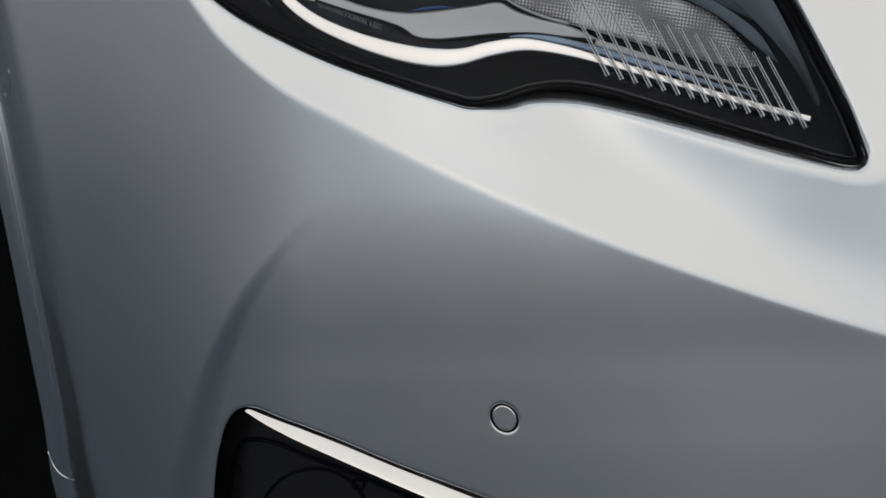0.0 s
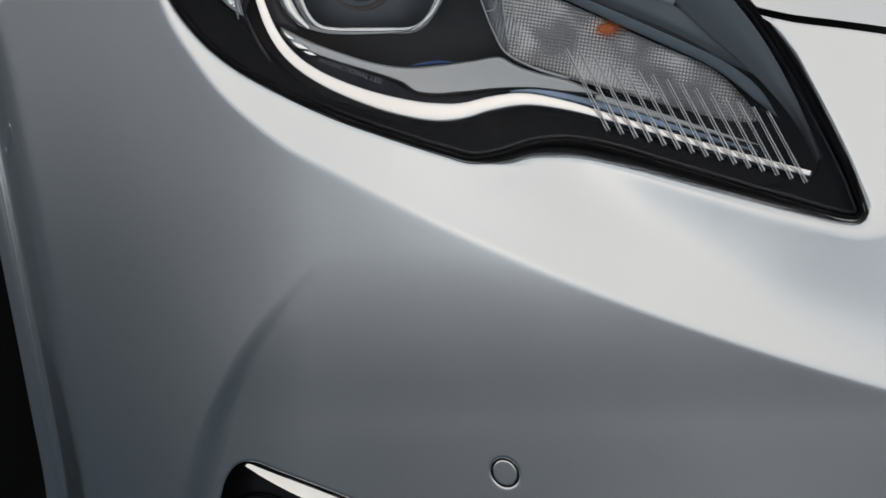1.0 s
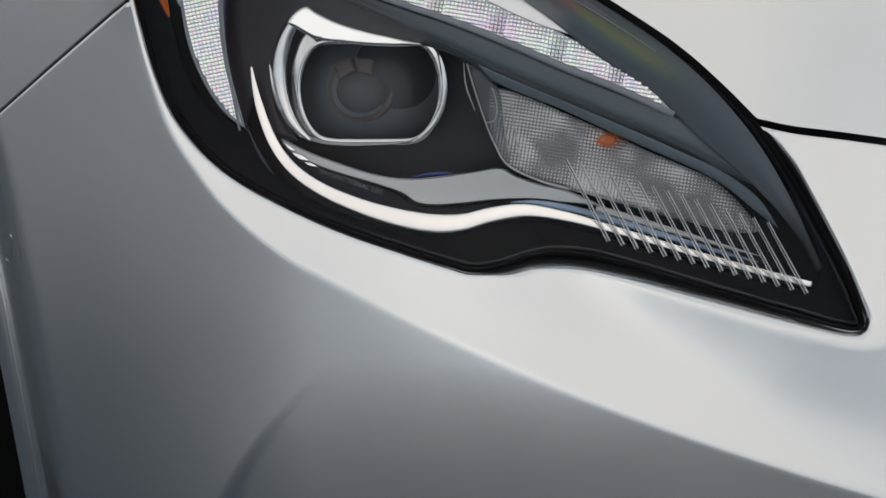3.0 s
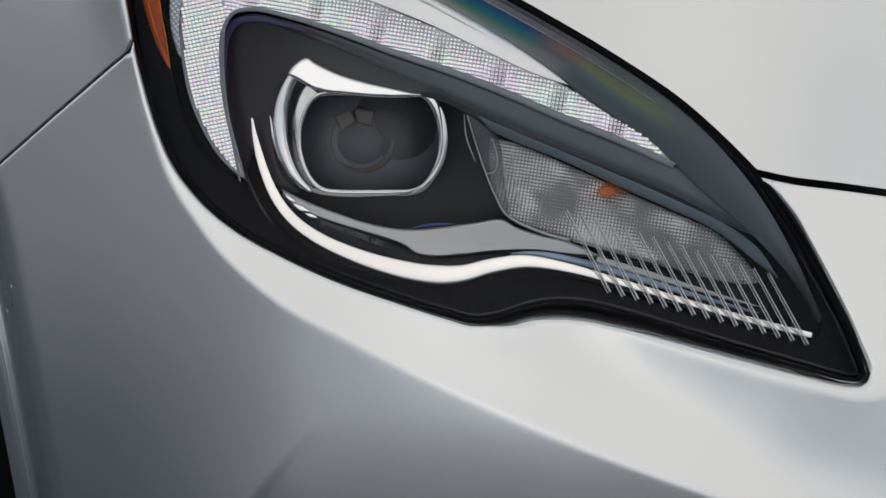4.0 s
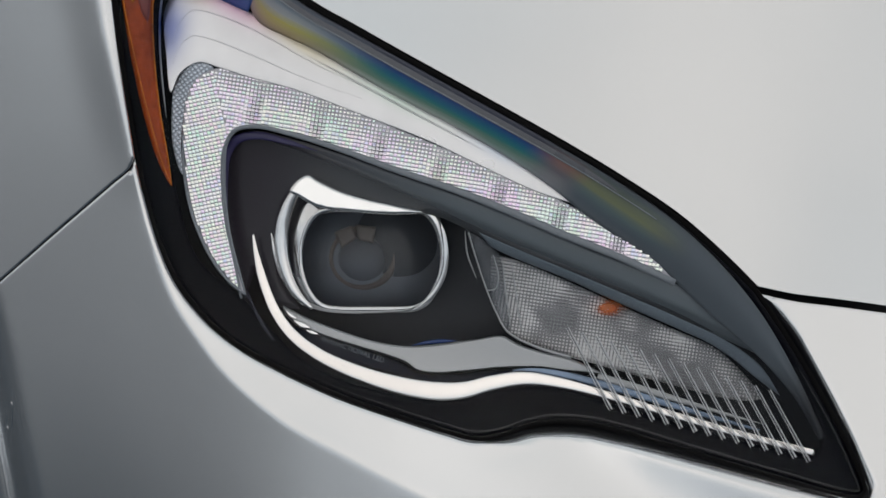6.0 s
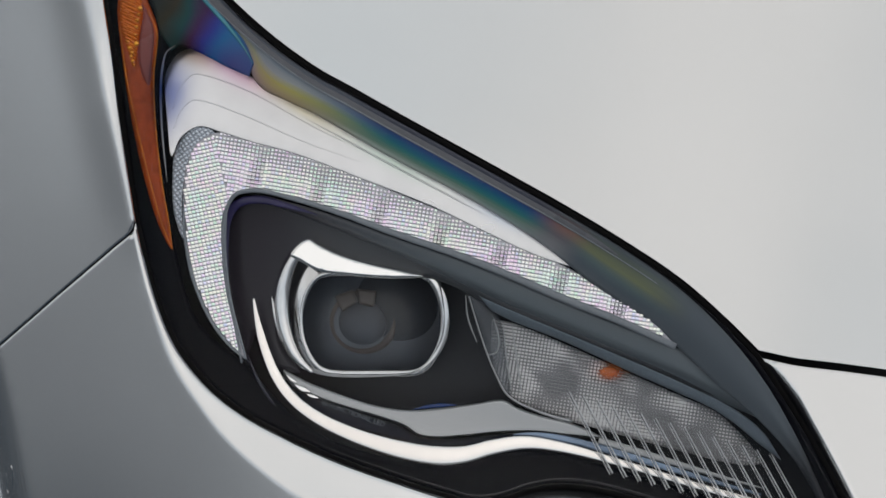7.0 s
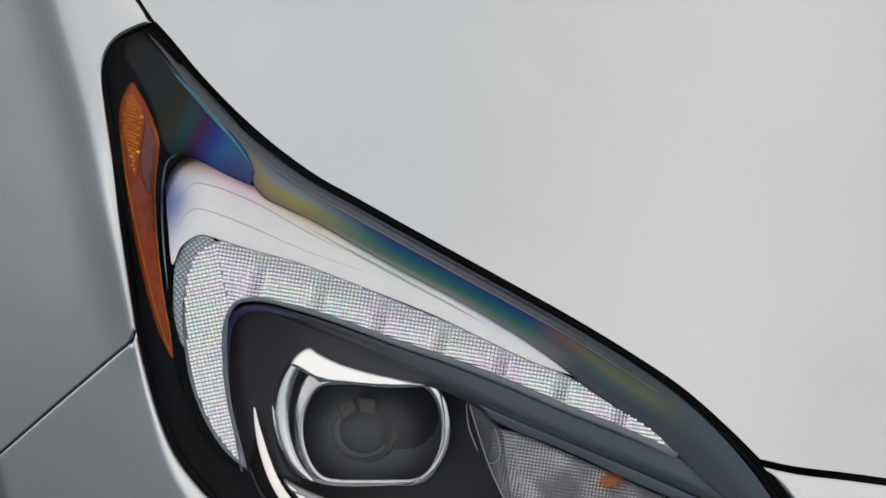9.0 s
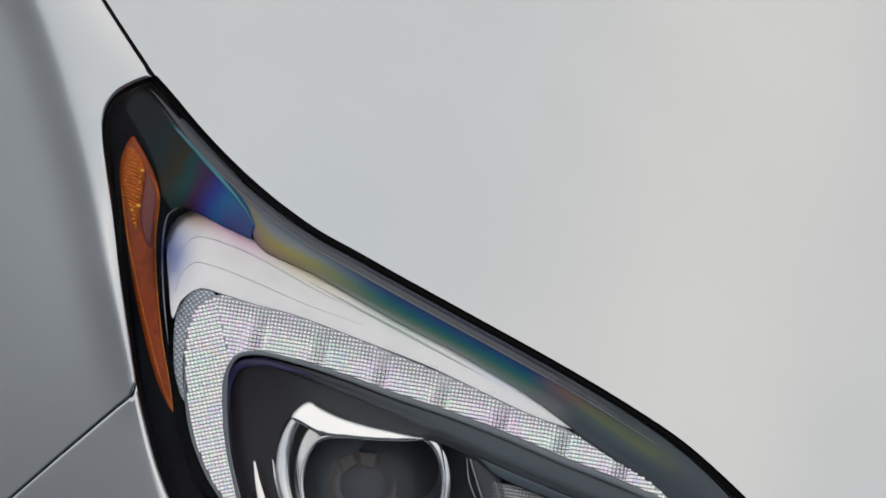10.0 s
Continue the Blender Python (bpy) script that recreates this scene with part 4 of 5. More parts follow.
def prism_field(name, outline, mat, parent, height, pitch, split, turn_a, turn_b, block, first, label=""):
    """Rows of small pillow-shaped prisms inside an outline, set in two directions on either side of a line; in each block the last ones lean over."""
    verts, faces, where = [], [], []
    for turn, side in ((turn_a, 1), (turn_b, -1)):
        d = np.array((math.cos(radians(turn)), math.sin(radians(turn))))
        e = np.array((-d[1], d[0]))
        i, j = np.meshgrid(np.arange(-190, 190), np.arange(-120, 120))
        c = np.array((700.0, 250.0)) + np.outer(i.ravel(), d) * pitch + np.outer(j.ravel(), e) * pitch
        (x1, y1), (x2, y2) = split
        ok = np.sign((c[:, 0] - x1) * (y2 - y1) - (c[:, 1] - y1) * (x2 - x1)) == side
        c = c[ok]
        c = c[inside(c[:, 0], c[:, 1], outline)]
        c = c[np.abs(near(c[:, 0], c[:, 1], outline, True)[0]) > pitch * 0.38]
        h = height(c[:, 0], c[:, 1])
        over = np.mod(c[:, 0] + 0.3 * c[:, 1] - first, block) / block
        # from flat to leaning along each block, shallower at the upper edge
        tip = 0.42 * ease(0.56, 0.80, over) * (1 - ease(0.9, 1.0, over)) * (side > 0)
        shy = 1 - 0.35 * ease(40, 80, lean(c[:, 0], c[:, 1]))
        for k in range(len(c)):
            r = pitch * 0.47 * shy[k]
            n0 = len(verts)
            pts, hs = [], []
            for v in (-1, 0, 1):
                for u in (-1, 0, 1):
                    pts.append(c[k] + d * u * r + e * v * r)
                    hs.append(h[k] + K * r * (0.30 * (2 - abs(u) - abs(v)) + tip[k] * (u + v)))
            pts = np.array(pts)
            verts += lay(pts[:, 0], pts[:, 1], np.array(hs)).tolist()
            where += (pts / 1000).tolist()
            faces += [[n0 + q, n0 + q + 3, n0 + q + 4, n0 + q + 1] for q in (0, 1, 3, 4)]
    me = bpy.data.meshes.new(name)
    me.from_pydata(verts, [], faces)
    me.polygons.foreach_set("use_smooth", [True] * len(faces))
    me.update()
    idx = np.empty(len(me.loops), dtype=np.int32)
    me.loops.foreach_get("vertex_index", idx)
    me.uv_layers.new(name="drawing").data.foreach_set("uv", np.array(where)[idx].ravel())
    me.materials.append(mat)
    ob = new(name, me)
    ob.parent = parent
    return tagged(ob, label, kind="stuff")


prism_field("prisms", GUIDE, PRISM, headlamp, lambda x, y: SHEET(x, y) - 0.0110 - 0.26 * K * bend(lean(x, y), 25), 6.7, ((372, 60), (408, 188)), 9, -12, 119.0, 393.0, "tiny silvery prisms of the light guide")
for pts, w in (([(322, 180), (325, 245), (340, 322), (370, 392), (405, 440), (432, 462)], [2, 5, 6, 6, 6, 4]), ([(399, 200), (396, 260), (403, 340), (416, 400), (429, 445), (434, 464)], [3, 5, 5, 5, 5, 3])):
    ribbon("guide_rim", smooth_line(pts), w, under(0.0098), EDGE, headlamp, 0.6)
SIDE = smooth_line([(303, 150), (309, 92), (330, 60), (352, 52), (378, 62), (360, 90), (340, 130), (332, 200), (322, 250), (306, 205)], 6, True)
slab("side_guide", SIDE, DRL_SIDE, headlamp, height=under(0.019), step=8, radius=3, lip=0.02)

# blade under the light guide
BLADE = smooth_line([(424, 470), (411, 400), (398, 340), (391, 262), (394, 206), (413, 171), (450, 163), (520, 178), (600, 203), (700, 240), (800, 274), (900, 313), (1000, 356), (1100, 396), (1195, 440)])
# the highlight on the blade's top edge, built as a strip of paler grey
ribbon("guide_edge_highlight", beside(BLADE, 2), [4, 6, 8, 11, 13, 14, 12], under(0.0104), EDGE, headlamp, 0.5)
MASK = chain(smooth_line([(434, 470), (418, 400), (404, 340), (398, 262), (401, 210), (418, 181), (450, 173), (520, 188), (600, 213), (700, 250), (800, 284),
                          (900, 323), (1000, 366), (1100, 406), (1200, 446), (1300, 500), (1350, 560)]),
             smooth_line([(1350, 560), (1290, 545), (1200, 505), (1100, 466), (1000, 426), (900, 386), (800, 335), (764, 322), (640, 306), (590, 282), (545, 264), (512, 292),
                          (497, 335), (493, 385), (501, 440), (530, 488)]),
             smooth_line([(530, 488), (486, 482), (450, 420)]))
# indigo of the cover's rainbow on the mask's corner, built as a coloured strip
INDIGO = grain(material("painted_indigo_band", (0.035, 0.028, 0.115), 0.3, 0.0), 40, 0.6, 1.4, 0.05)
ribbon("mask_rainbow_edge", smooth_line([(402, 320), (398, 262), (402, 214), (420, 188), (455, 181), (510, 193), (560, 208)]), [1, 8, 13, 15, 13, 8, 1], under(0.0175), INDIGO, headlamp, 0.25)
# the lens cover's haze and plum tint are put into the mask's colour
MASK_TONE = darker_end(material("hazed_mask_tone", (0.062, 0.068, 0.077), 0.30, 0.0, Specular_IOR_Level=0.4), 430, 640, (0.018, 0.013, 0.021))
slab("inner_mask", MASK, MASK_TONE, headlamp, height=under(0.026), step=12, radius=12, lip=0.03, label="dark inner mask with painted haze and plum tint")
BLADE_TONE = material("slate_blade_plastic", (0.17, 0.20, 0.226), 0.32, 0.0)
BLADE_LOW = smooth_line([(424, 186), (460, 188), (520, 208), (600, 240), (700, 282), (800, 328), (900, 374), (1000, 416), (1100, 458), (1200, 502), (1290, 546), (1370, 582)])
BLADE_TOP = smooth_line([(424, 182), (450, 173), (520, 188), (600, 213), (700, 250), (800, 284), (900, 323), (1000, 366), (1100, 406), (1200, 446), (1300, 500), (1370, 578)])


# the blade's colour turns darker towards its outer end
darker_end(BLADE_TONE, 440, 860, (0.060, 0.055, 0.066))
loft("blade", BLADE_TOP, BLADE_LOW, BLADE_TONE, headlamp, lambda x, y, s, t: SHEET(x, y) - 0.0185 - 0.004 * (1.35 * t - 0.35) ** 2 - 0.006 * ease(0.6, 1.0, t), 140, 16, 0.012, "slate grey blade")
loft("lower_wall", smooth_line([(846, 352), (900, 376), (1000, 418), (1100, 460), (1200, 504), (1290, 548), (1345, 590), (1378, 640)]),
     smooth_line([(868, 378), (900, 394), (1000, 434), (1100, 480), (1200, 524), (1250, 547), (1290, 572), (1336, 610), (1378, 642)]),
     GREY, headlamp, lambda x, y, s, t: SHEET(x, y) - 0.0245 - 0.004 * t * t, 90, 10, 0.016)

# projector
CX, CY, CR = 656, 396, 124


def aperture(grow, top, bottom, n=72):
    pts = []
    for t in np.linspace(0, 2 * math.pi, n, endpoint=False):
        x, y = math.cos(t) * (CR + grow), math.sin(t) * (CR + grow)
        pts.append((CX + x, CY + np.clip(y, -top - grow, bottom + grow)))
    p = np.array(pts)
    for _ in range(6):
        p = (np.roll(p, 1, 0) + 2 * p + np.roll(p, -1, 0)) / 4
    return p


HOLE = aperture(0, 80, 88)
SHROUD = smooth_line([(520, 268), (545, 262), (600, 285), (680, 303), (740, 312), (772, 318), (786, 370), (784, 420), (768, 452), (735, 486),
                      (712, 493), (590, 495), (558, 489), (530, 478), (508, 450), (492, 405), (487, 350), (498, 300)], 6, True)
slab("projector_shroud", SHROUD, CHROME, headlamp, holes=[HOLE], step=7, radius=7, lip=0.03, label="polished chrome shroud",
     height=lambda x, y: SHEET(x, y) - 0.018 - 0.55 * K * (60 - np.minimum(near(x, y, HOLE, True)[0] * -1.0, 60) * np.where(np.asarray(x).ravel() < 600, 1, 0.6)))
LIP_TOP = smooth_line([(512, 280), (526, 259), (545, 250), (562, 260), (600, 278), (650, 293), (700, 304), (748, 317), (700, 321), (620, 316), (562, 308), (528, 290)], 6, True)
BROW_H = float(SHEET(np.array([620.0]), np.array([290.0]))[0]) - 0.012
WHITE_CHROME = grain(material("bright_brow_silver", (0.95, 0.945, 0.93), 0.18, 1.0), 60, 0.96, 1.03, 0.03)
slab("projector_brow", LIP_TOP, WHITE_CHROME, headlamp, step=6, radius=6, lip=0.02, height=lambda x, y: BROW_H + 0.06 * K * (np.asarray(y, float) - 280), label="bright brow over the lens")
ribbon("projector_rim", aperture(5, 80, 88), [12, 12], under(0.036), CHROME, headlamp, 0.6, closed=True)


def round_part(name, profile, mat, parent, cx=CX, cy=CY, depth=0.04, seg=64, squash=1.0, top=400, low=400):
    """A turned part facing the front: profile of (radius in drawing units, height in metres)."""
    verts, faces = [], []
    hc = float(SHEET(np.array([cx]), np.array([cy]))[0]) - depth
    for r, z in profile:
        for k in range(seg):
            t = 2 * math.pi * k / seg
            verts.append(lay(cx + r * math.cos(t), cy + np.clip(r * squash * math.sin(t), -top, low), hc + z).tolist())
    for i in range(len(profile) - 1):
        for k in range(seg):
            j = (k + 1) % seg
            faces.append([i * seg + k, i * seg + j, (i + 1) * seg + j, (i + 1) * seg + k])
    me = bpy.data.meshes.new(name)
    me.from_pydata(verts, [], faces)
    me.polygons.foreach_set("use_smooth", [True] * len(faces))
    me.materials.append(mat)
    ob = new(name, me)
    ob.parent = parent
    return ob


SHEEN = glass("coated_glass", 1.6, (0.95, 0.97, 1.0), cut=0.6)
dome = [(max(0.5, 132 * math.sin(a)), 0.030 * math.cos(a) - 0.018) for a in np.linspace(0.004, math.pi / 2, 20)]
round_part("projector_lens", dome, SHEEN, headlamp, depth=0.052, top=82, low=90)
SLATE = grain(material("dark_slate_glass", (0.105, 0.118, 0.140), 0.45, 0.0), 60, 0.7, 1.3, 0.1)
round_part("projector_bowl", [(max(0.5, 138 * math.sin(a)), -0.018 * math.cos(a)) for a in np.linspace(0.004, math.pi / 2, 16)], SLATE, headlamp, depth=0.058, squash=0.84, top=86, low=94)
# brown ring and plates added in place of reflections inside the lens
TAUPE = grain(material("brown_reflection_tone", (0.11, 0.088, 0.078), 0.55, 0.0), 60, 0.7, 1.3, 0.1)
INNER = grain(material("inner_lens_glass", (0.085, 0.095, 0.115), 0.5, 0.0, Specular_IOR_Level=0.2), 60, 0.7, 1.3, 0.1)
round_part("projector_reflection_ring", [(66, -0.006), (62, -0.002), (56, 0.0), (50, -0.002), (46, -0.006)], TAUPE, headlamp, 640, 398, 0.071, 48, 0.95)
round_part("projector_inner_lens", [(max(0.5, 46 * math.sin(a)), 0.010 * math.cos(a) - 0.008) for a in np.linspace(0.01, math.pi / 2, 12)], INNER, headlamp, 640, 398, 0.069, 40, 0.95)
for pts in ([(590, 352), (622, 340), (632, 362), (604, 380)], [(628, 338), (664, 344), (660, 372), (634, 366)]):
    slab("projector_reflection_plate", even(np.array(pts, float), 6), TAUPE, headlamp, height=lambda x, y: np.full(np.shape(x), float(SHEET(np.array([CX]), np.array([CY]))[0]) - 0.064), step=6, radius=5, lip=0.004)

ribbon("projector_flange", smooth_line([(766, 318), (780, 345), (787, 388), (782, 430), (765, 462), (738, 487)]), [4, 12, 14, 13, 10, 3], under(0.0335), CHROME, headlamp, 0.5)

# satin bracket and chrome strip under the projector
BRACKET = chain(smooth_line([(500, 482), (545, 505), (600, 526), (660, 545), (720, 554), (780, 550), (840, 542), (888, 536), (915, 550), (960, 565), (1010, 577), (1075, 606)]),
                smooth_line([(1075, 606), (1000, 600), (950, 594), (880, 595), (820, 601), (770, 604), (737, 599), (715, 584), (680, 571), (640, 559), (600, 547),
                             (560, 533), (522, 516), (500, 495)]))
slab("bracket", BRACKET, SATIN, headlamp, height=under(0.026), step=9, radius=5, lip=0.015, label="satin silver bracket")
LEDGE = chain(smooth_line([(522, 520), (560, 537), (600, 551), (640, 563), (680, 575), (712, 588), (740, 604), (800, 607), (880, 599), (950, 599), (1040, 612), (1200, 660)]),
              smooth_line([(1200, 676), (1000, 616), (900, 606), (860, 611), (800, 616), (760, 616), (700, 602), (620, 580), (560, 555), (525, 530)]))
slab("ledge", LEDGE, INK, headlamp, height=under(0.030), step=9, radius=0, lip=0.01)
STRIP = smooth_line([(447, 356), (453, 392), (467, 445), (488, 495), (517, 534), (560, 567), (620, 596), (700, 622), (770, 634), (820, 632), (870, 619), (930, 611),
                     (1000, 621), (1100, 648), (1200, 678), (1300, 707), (1400, 733), (1440, 743)])
ribbon("chrome_strip", STRIP, [3, 14, 17, 19, 22, 26, 31, 33, 27, 24, 18, 14, 12, 11, 11, 11, 11, 10], under(0.018), CREAM, headlamp, 0.13, "polished chrome strip")
CRESCENT = smooth_line([(549, 258), (520, 284), (502, 326), (497, 375), (505, 420), (524, 460), (552, 488)])
ribbon("projector_crescent", CRESCENT, [8, 18, 24, 26, 24, 20, 6], under(0.014), CHROME, headlamp, 0.7, "polished chrome crescent")
SLIVER = smooth_line([(479, 352), (488, 395), (503, 436), (520, 464), (536, 482)])
ribbon("chrome_sliver", SLIVER, [2, 9, 12, 10, 3], under(0.026), CHROME, headlamp, 0.6)

# glints at the bracket's outer end, built as small bright strips
for pts, w in (([(506, 492), (514, 500), (524, 505)], 7), ([(520, 509), (534, 517), (548, 522)], 11), ([(541, 526), (552, 530), (562, 533)], 7)):
    ribbon("bracket_glint", smooth_line(pts), [2, w, 2], under(0.0245), WHITE_CHROME, headlamp, 0.3)
# a blue reflection above the bracket, built as a coloured strip
ribbon("blue_glint", smooth_line([(728, 553), (752, 548), (782, 545), (806, 545)]), [1, 6, 7, 1], under(0.0255), grain(material("painted_blue_glint", (0.015, 0.05, 0.20), 0.25, 0.0), 40, 0.6, 1.3, 0.05), headlamp, 0.4)
BEAD = chain(LAMP_INNER[12:], LAMP_BOTTOM[:-60])
ribbon("bezel_bead", beside(BEAD, 15), [1, 4, 4, 4, 4, 4, 4, 3, 1], under(0.0145), BEZEL_EDGE, headlamp, 0.9)

# steel-blue shelf and satin tail above the strip's thin end
STEEL = grain(material("blue_steel_plastic", (0.27, 0.36, 0.50), 0.25, 0.4), 30, 0.5, 1.3, 0.05, 0.0, 22)
TAIL = STRIP[(STRIP[:, 0] > 900) & (STRIP[:, 0] < 1345)]
ribbon("strip_shelf", beside(TAIL, -15), [3, 12, 13, 12, 10, 8, 4], under(0.0225), STEEL, headlamp, 0.3, "steel-blue shelf over the chrome strip")
ribbon("bracket_tail", beside(TAIL[TAIL[:, 0] > 1045], -27), [13, 14, 13, 11, 8, 5, 2], under(0.0245), SATIN, headlamp, 0.3)

# lettering on the ledge
def lettering(text, x, y, dx, dy, size, mat, parent):
    cu = bpy.data.curves.new("lettering", "FONT")
    cu.body, cu.size, cu.extrude = text, 1.0, 0.0
    ob = new("lettering", cu)
    bpy.context.view_layer.update()
    me = bpy.data.meshes.new_from_object(ob.evaluated_get(bpy.context.evaluated_depsgraph_get()))
    bpy.data.objects.remove(ob)
    long = math.hypot(dx, dy)
    for v in me.vertices:
        u, w = v.co.x * size, v.co.y * size
        px, py = x + (dx * u + dy * w) / long, y + (dy * u - dx * w) / long
        v.co = Vector(lay(px, py, float(SHEET(np.array([px]), np.array([py]))[0]) - 0.0285).tolist())
    me.materials.append(mat)
    ob = new("lettering", me)
    ob.parent = parent
    return tagged(ob, "small grey printed lettering")


lettering("BI-FUNCTIONAL LED", 567, 544, 1.0, 0.36, 12.5, GREY, headlamp)

# turn lamp
TURN = chain(smooth_line([(868, 392), (900, 398), (1000, 438), (1100, 484), (1200, 528), (1262, 556), (1302, 590), (1330, 622), (1344, 648)]),
             smooth_line([(1344, 650), (1300, 650), (1200, 626), (1060, 588), (950, 556), (895, 528), (875, 490), (866, 440)]))
# silver sheet added behind the flutes to brighten them
slab("turn_lamp_backing", TURN, SATIN, headlamp, height=under(0.062), step=18, radius=0, lip=0)
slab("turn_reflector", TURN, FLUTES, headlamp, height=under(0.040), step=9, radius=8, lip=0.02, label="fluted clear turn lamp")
for r, deep, shade in ((38, 0.049, 0.35), (24, 0.048, 0.5)):
    bulb = [(max(0.4, r * math.sin(a)), 0.011 * math.cos(a)) for a in np.linspace(0.01, math.pi / 2, 10)]
    round_part("bulb", bulb, grain(material("amber_bulb", (1.0, 0.25, 0.05), 0.3, Alpha=shade), 200, 0.8, 1.1), headlamp, 1076, 486, deep, 24, 0.6)
# a glint along the turn lamp's clear edge, built as a silver strip
GLINT = smooth_line([(828, 352), (842, 400), (858, 448), (876, 492), (897, 528), (950, 556), (1010, 574)])
ribbon("lamp_rim_glint", GLINT, [3, 3, 3, 5, 7], under(0.028), SATIN, headlamp, 0.8)
CHEEK = smooth_line([(826, 345), (868, 372), (885, 400), (892, 460), (900, 528), (878, 494), (858, 448), (842, 402)], 6, True)
CHEEK_CLEAR = grain(material("smoked_clear_plastic", (0.20, 0.22, 0.25), 0.2, 0.0, Alpha=0.55), 90, 0.5, 1.4, 0.05, 0.0006, 30)
slab("turn_lamp_cheek", CHEEK, CHEEK_CLEAR, headlamp, height=under(0.034), step=6, radius=10, lip=0.01)
# more glints in the clear cheek, as thin silver strips
for pts in ([(872, 392), (881, 430), (876, 452), (860, 456)], [(888, 396), (893, 450), (903, 520)], [(822, 350), (826, 390), (842, 434)], [(904, 402), (912, 460), (922, 530)]):
    ribbon("glint_edge", smooth_line(pts), [1.5, 3, 3, 2], under(0.030), SATIN, headlamp, 0.8)
for pts in ([(437, 456), (450, 490), (468, 522), (484, 545)], [(345, 330), (372, 385), (410, 440), (440, 470)], [(330, 120), (322, 180), (326, 250), (346, 330)]):
    ribbon("bezel_fin", smooth_line(pts), [2, 4, 5, 3], under(0.013), DUSK, headlamp, 0.8)
for pts in ([(304, 20), (316, -14), (340, -40), (365, -38), (440, -10), (560, 56), (700, 122)], [(306, 55), (318, 24), (340, 5), (365, 8), (430, 32), (540, 80), (640, 116)]):
    ribbon("reflector_step", smooth_line(pts), [1, 2, 2, 2, 1, 0.5], lambda x, y: SHEET(x, y) - 0.0099 - 0.26 * K * np.maximum(lean(x, y), -20), PEARL, headlamp, 0.6)

# clear ribs across the strip; edge highlights and dark middles are painted as two materials
def rib(a, c):
    d = (c - a) / np.hypot(*(c - a))
    nn = np.array((-d[1], d[0]))
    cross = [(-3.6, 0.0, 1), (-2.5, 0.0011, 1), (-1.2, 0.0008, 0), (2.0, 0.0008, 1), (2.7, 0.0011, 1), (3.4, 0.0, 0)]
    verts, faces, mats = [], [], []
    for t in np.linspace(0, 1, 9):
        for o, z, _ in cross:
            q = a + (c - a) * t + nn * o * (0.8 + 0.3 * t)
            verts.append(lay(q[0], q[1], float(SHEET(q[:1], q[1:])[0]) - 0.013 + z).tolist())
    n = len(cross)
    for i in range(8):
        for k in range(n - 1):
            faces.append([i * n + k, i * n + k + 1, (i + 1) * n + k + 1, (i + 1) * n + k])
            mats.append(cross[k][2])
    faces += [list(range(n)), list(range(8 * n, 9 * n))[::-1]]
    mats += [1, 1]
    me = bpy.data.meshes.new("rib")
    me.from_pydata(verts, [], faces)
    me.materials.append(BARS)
    me.materials.append(BAR_GLINT)
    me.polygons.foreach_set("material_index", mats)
    me.update()
    ob = new("rib", me)
    ob.parent = headlamp
    return tagged(ob, "slim clear plastic rib")


for i in range(15):
    rib(np.array((1003 + 25.5 * i, 521 + 7.9 * i)), np.array((1079 + 25.0 * i, 666 + 6.6 * i)))

# amber side marker
MARKER = smooth_line([(232, -219), (216, -196), (208, -161), (212, -101), (222, -21), (235, 59), (255, 149), (280, 229), (303, 270), (297, 229), (282, 139),
                      (272, 39), (270, -41), (279, -116), (265, -161), (246, -199)], 6, True)
slab("side_marker", MARKER, AMBER, headlamp, height=under(0.012), step=8, radius=6, lip=0.012, label="amber side marker")

MARKER_WINDOW = smooth_line([(246, -176), (262, -148), (272, -120), (268, -60), (262, -20), (250, -40), (243, -80), (248, -120), (253, -150)], 6, True)
slab("marker_window", MARKER_WINDOW, grain(material("mauve_clear_plastic", (0.23, 0.055, 0.045), 0.25, 0.0), 60, 0.8, 1.2, 0.05), headlamp, height=under(0.0108), step=7, radius=5, lip=0.004)
MARKER_BOWL = smooth_line([(226, -200), (215, -176), (212, -140), (218, -106), (227, -78), (236, -52), (243, -92), (249, -130), (252, -164), (242, -186)], 6, True)
slab("marker_reflector", MARKER_BOWL, AMBER_CUT, headlamp, height=under(0.0105), step=7, radius=5, lip=0.004, label="bright ridged amber reflector")
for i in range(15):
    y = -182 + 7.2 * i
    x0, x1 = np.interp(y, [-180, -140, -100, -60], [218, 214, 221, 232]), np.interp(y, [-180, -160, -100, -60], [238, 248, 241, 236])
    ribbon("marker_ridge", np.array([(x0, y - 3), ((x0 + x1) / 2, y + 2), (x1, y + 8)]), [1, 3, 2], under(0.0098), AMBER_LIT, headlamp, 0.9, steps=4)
# sparkles in the marker, put in as small domes of brighter amber
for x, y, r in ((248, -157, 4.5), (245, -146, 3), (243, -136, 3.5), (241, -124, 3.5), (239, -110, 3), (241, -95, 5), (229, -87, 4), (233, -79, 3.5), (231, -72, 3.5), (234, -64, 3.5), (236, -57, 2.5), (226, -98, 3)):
    round_part("marker_sparkle", [(max(0.3, r * math.sin(a)), 0.0012 * math.cos(a)) for a in np.linspace(0.02, math.pi / 2, 6)], AMBER_SPARKLE, headlamp, x, y, 0.0098, 12)
# edges drawn in a brighter amber than the body
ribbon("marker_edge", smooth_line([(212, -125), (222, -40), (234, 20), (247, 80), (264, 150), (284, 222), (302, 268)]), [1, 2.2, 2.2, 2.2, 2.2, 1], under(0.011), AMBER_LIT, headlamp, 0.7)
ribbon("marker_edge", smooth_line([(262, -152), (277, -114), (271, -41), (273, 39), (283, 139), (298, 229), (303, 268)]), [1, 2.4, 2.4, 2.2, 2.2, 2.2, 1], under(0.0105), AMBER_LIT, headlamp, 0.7)

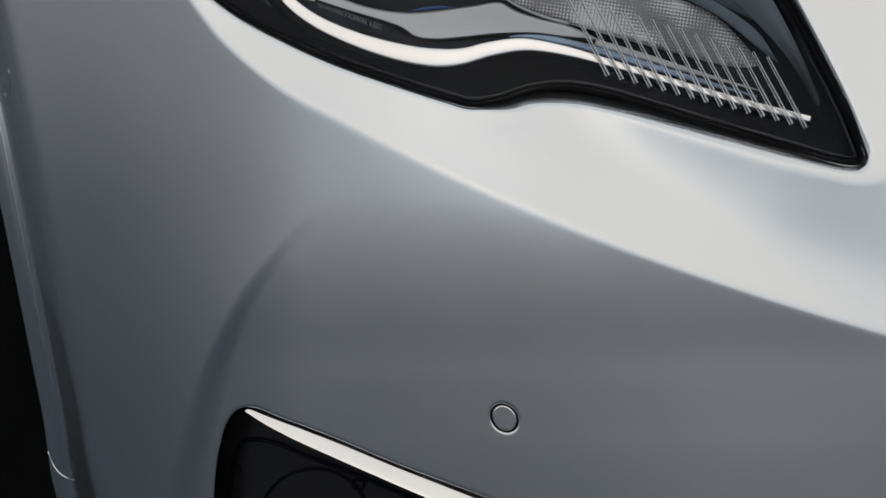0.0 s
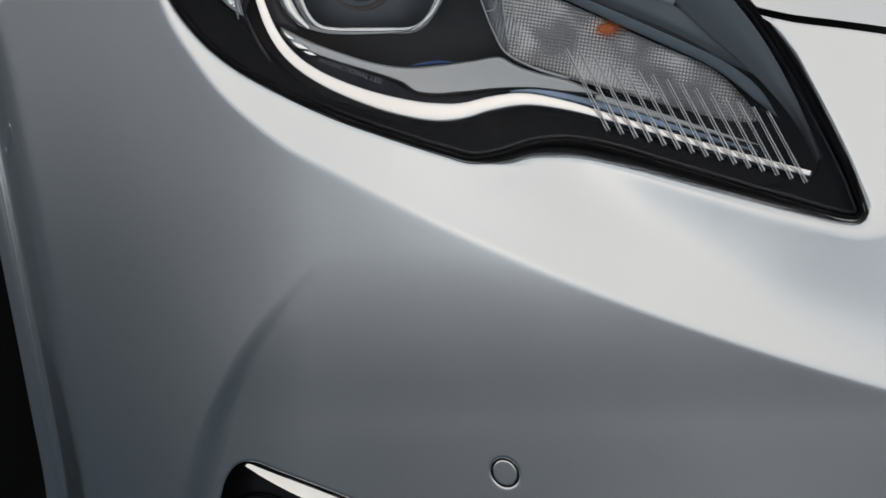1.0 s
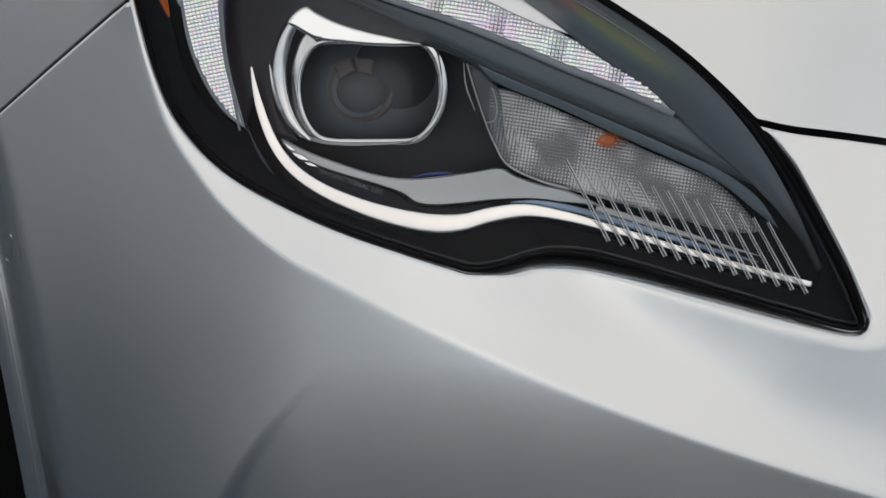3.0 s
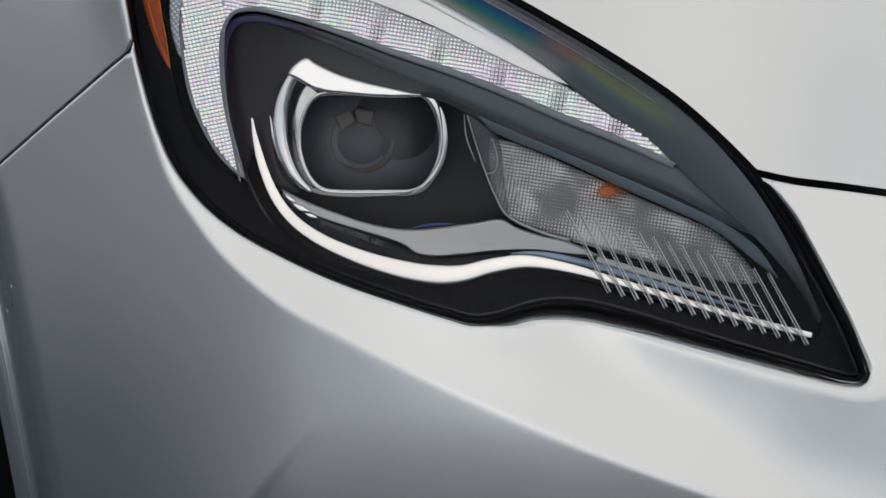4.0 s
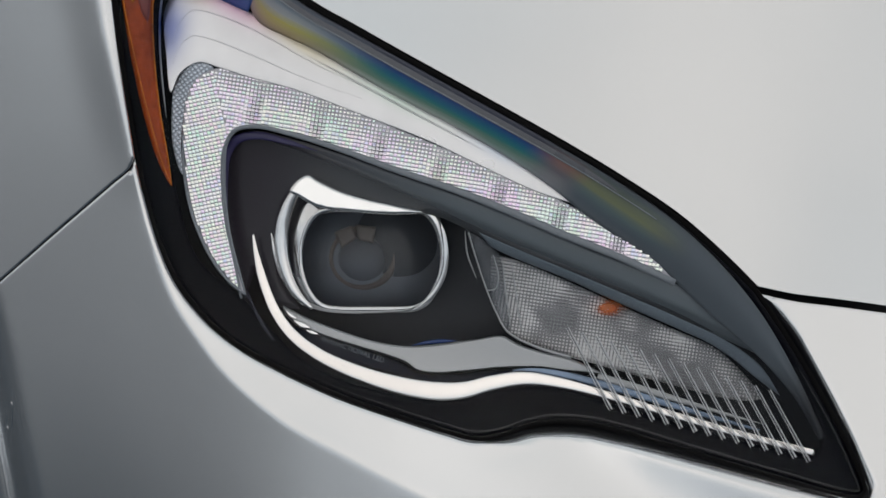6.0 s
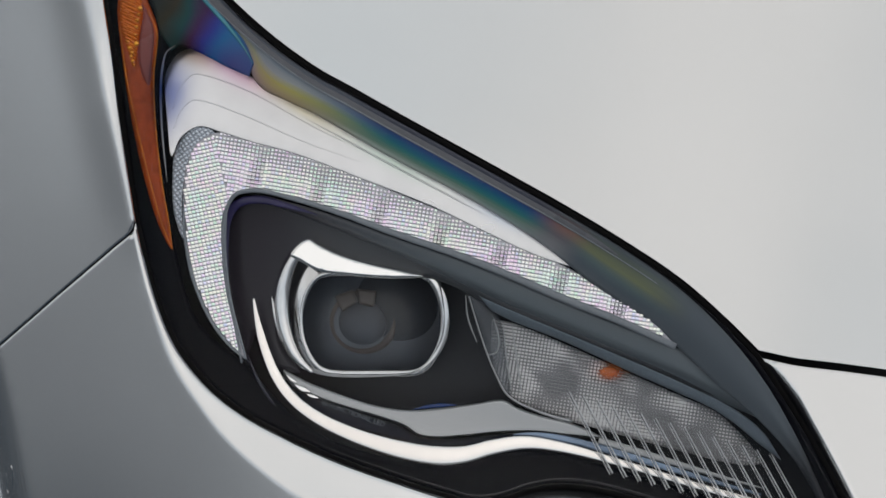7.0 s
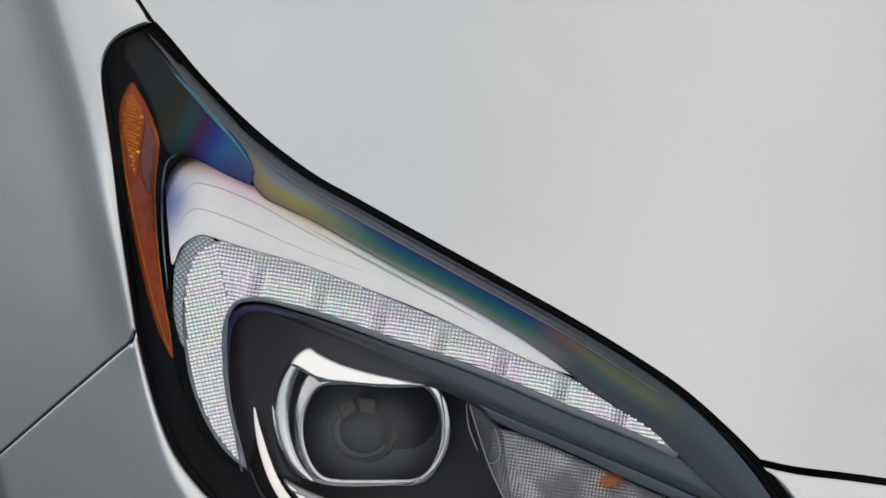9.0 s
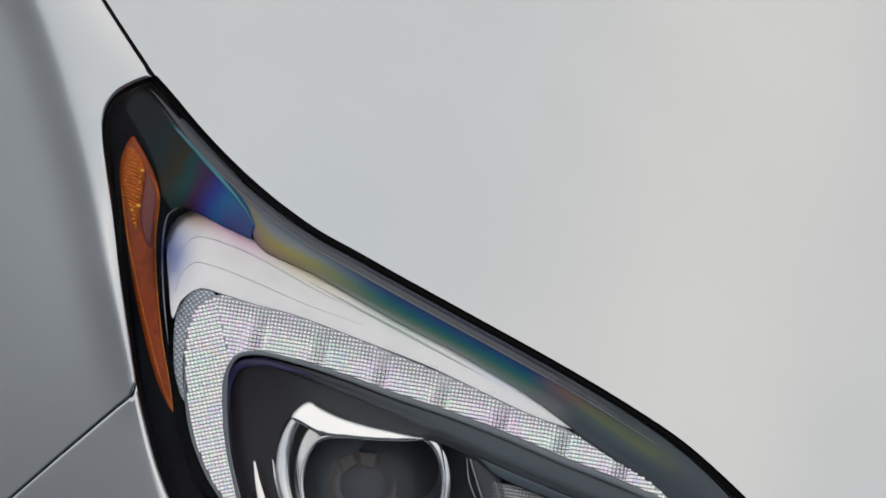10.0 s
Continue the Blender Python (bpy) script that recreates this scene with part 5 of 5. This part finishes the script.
slab("lens_cover", inset(LAMP, 5), CLEAR, headlamp, height=under(0.004), step=20, radius=0, lip=0, label="clear plastic lens cover").visible_shadow = False

# ---- fog lamp ----
foglamp = new("fog_lamp")
foglamp.parent = car
tagged(foglamp, "dark fog lamp panel under a chrome blade")
# an even black, a little paler than BLACK
FOG_BLACK = grain(material("panel_black_plastic", (0.011, 0.0105, 0.012), 0.3, 0.0, Specular_IOR_Level=0.35), 200, 0.8, 1.2, 0.05)
slab("fog_panel", inset(FOG, -8), FOG_BLACK, foglamp, step=14, radius=0, lip=0, drop=0.030)
FOGBAR = smooth_line([(441, 1259), (480, 1279), (540, 1304), (620, 1336), (700, 1369), (800, 1410), (900, 1452), (1000, 1495)])
ribbon("chrome_blade", FOGBAR + (-2, -2), [8, 26, 34, 38, 42, 44, 42], lambda x, y: skin(x, y) - 0.0012, CREAM, foglamp, 0.05, "polished chrome blade", tilt=0.26)

FOG_IN = smooth_line([(412, 1440), (415, 1370), (430, 1318), (470, 1312), (560, 1345), (650, 1380), (740, 1418), (860, 1470), (860, 1530), (440, 1550)], 6, True)
ribbon("fog_frame", FOG_IN, [7, 7], lambda x, y: skin(x, y) - 0.027, BLACK, foglamp, 0.8, closed=True)
for cx, cy, r in ((560, 1450, 95), (638, 1390, 10)):
    ring = np.array([(cx + r * math.cos(t), cy + 0.92 * r * math.sin(t)) for t in np.linspace(0, 2 * math.pi, 48, endpoint=False)])
    ribbon("fog_lamp_ring", ring, [5, 5], lambda x, y: skin(x, y) - 0.028, BLACK, foglamp, 0.8, closed=True)

# small things on the wheel arch's edge
clip = smooth_line([(12, 655), (20, 653), (23, 670), (21, 698), (15, 700), (13, 678)], 5, True)
ribbon("arch_clip", clip, [3, 3], lambda x, y: skin(x, y, True, edge=True) - 0.0004, PAINT, car, 0.8, "small painted clip", closed=True)
ribbon("arch_bead", ARCH[(ARCH[:, 1] > 460) & (ARCH[:, 1] < 1372)] + (27, 0), [1, 5, 6, 6, 5, 2], lambda x, y: skin(x, y, True, edge=True) + 0.0003, PAINT, car, 1.4)
ribbon("arch_seam", smooth_line([(90, 1334), (103, 1362), (118, 1377), (137, 1384)]), [1.5, 3, 3, 2], lambda x, y: skin(x, y, True, edge=True), PAINT, car, 0.6)

# ---- the wheel in the arch, and what carries the corner ----
wheel = new("wheel")
wheel.parent = car
AXLE = Matrix.Translation((-0.50, 0.56, 0.335)) @ Matrix.Rotation(radians(-45), 4, "Z") @ Matrix.Rotation(radians(90), 4, "X")


def turned(name, profile, mat, parent, seg=72):
    """A part turned round the wheel's axle: profile of (radius, place along the axle)."""
    verts, faces, n = [], [], len(profile)
    for k in range(seg):
        t = 2 * math.pi * k / seg
        verts += [AXLE @ Vector((r * math.cos(t), r * math.sin(t), z)) for r, z in profile]
    for k in range(seg):
        j = (k + 1) % seg
        for i in range(n):
            i2 = (i + 1) % n
            faces.append([k * n + i, j * n + i, j * n + i2, k * n + i2])
    me = bpy.data.meshes.new(name)
    me.from_pydata([v[:] for v in verts], [], faces)
    me.polygons.foreach_set("use_smooth", [True] * len(faces))
    me.materials.append(mat)
    ob = new(name, me)
    ob.parent = parent
    return ob


turned("tyre", [(0.235, -0.10), (0.27, -0.112), (0.305, -0.108), (0.328, -0.095), (0.335, -0.06), (0.335, 0.06), (0.328, 0.095), (0.305, 0.108), (0.27, 0.112), (0.235, 0.10)], TYRE, wheel)
turned("rim", [(0.03, -0.05), (0.06, 0.05), (0.2, 0.03), (0.236, 0.09), (0.24, 0.0), (0.236, -0.1), (0.2, -0.08)], SATIN, wheel)
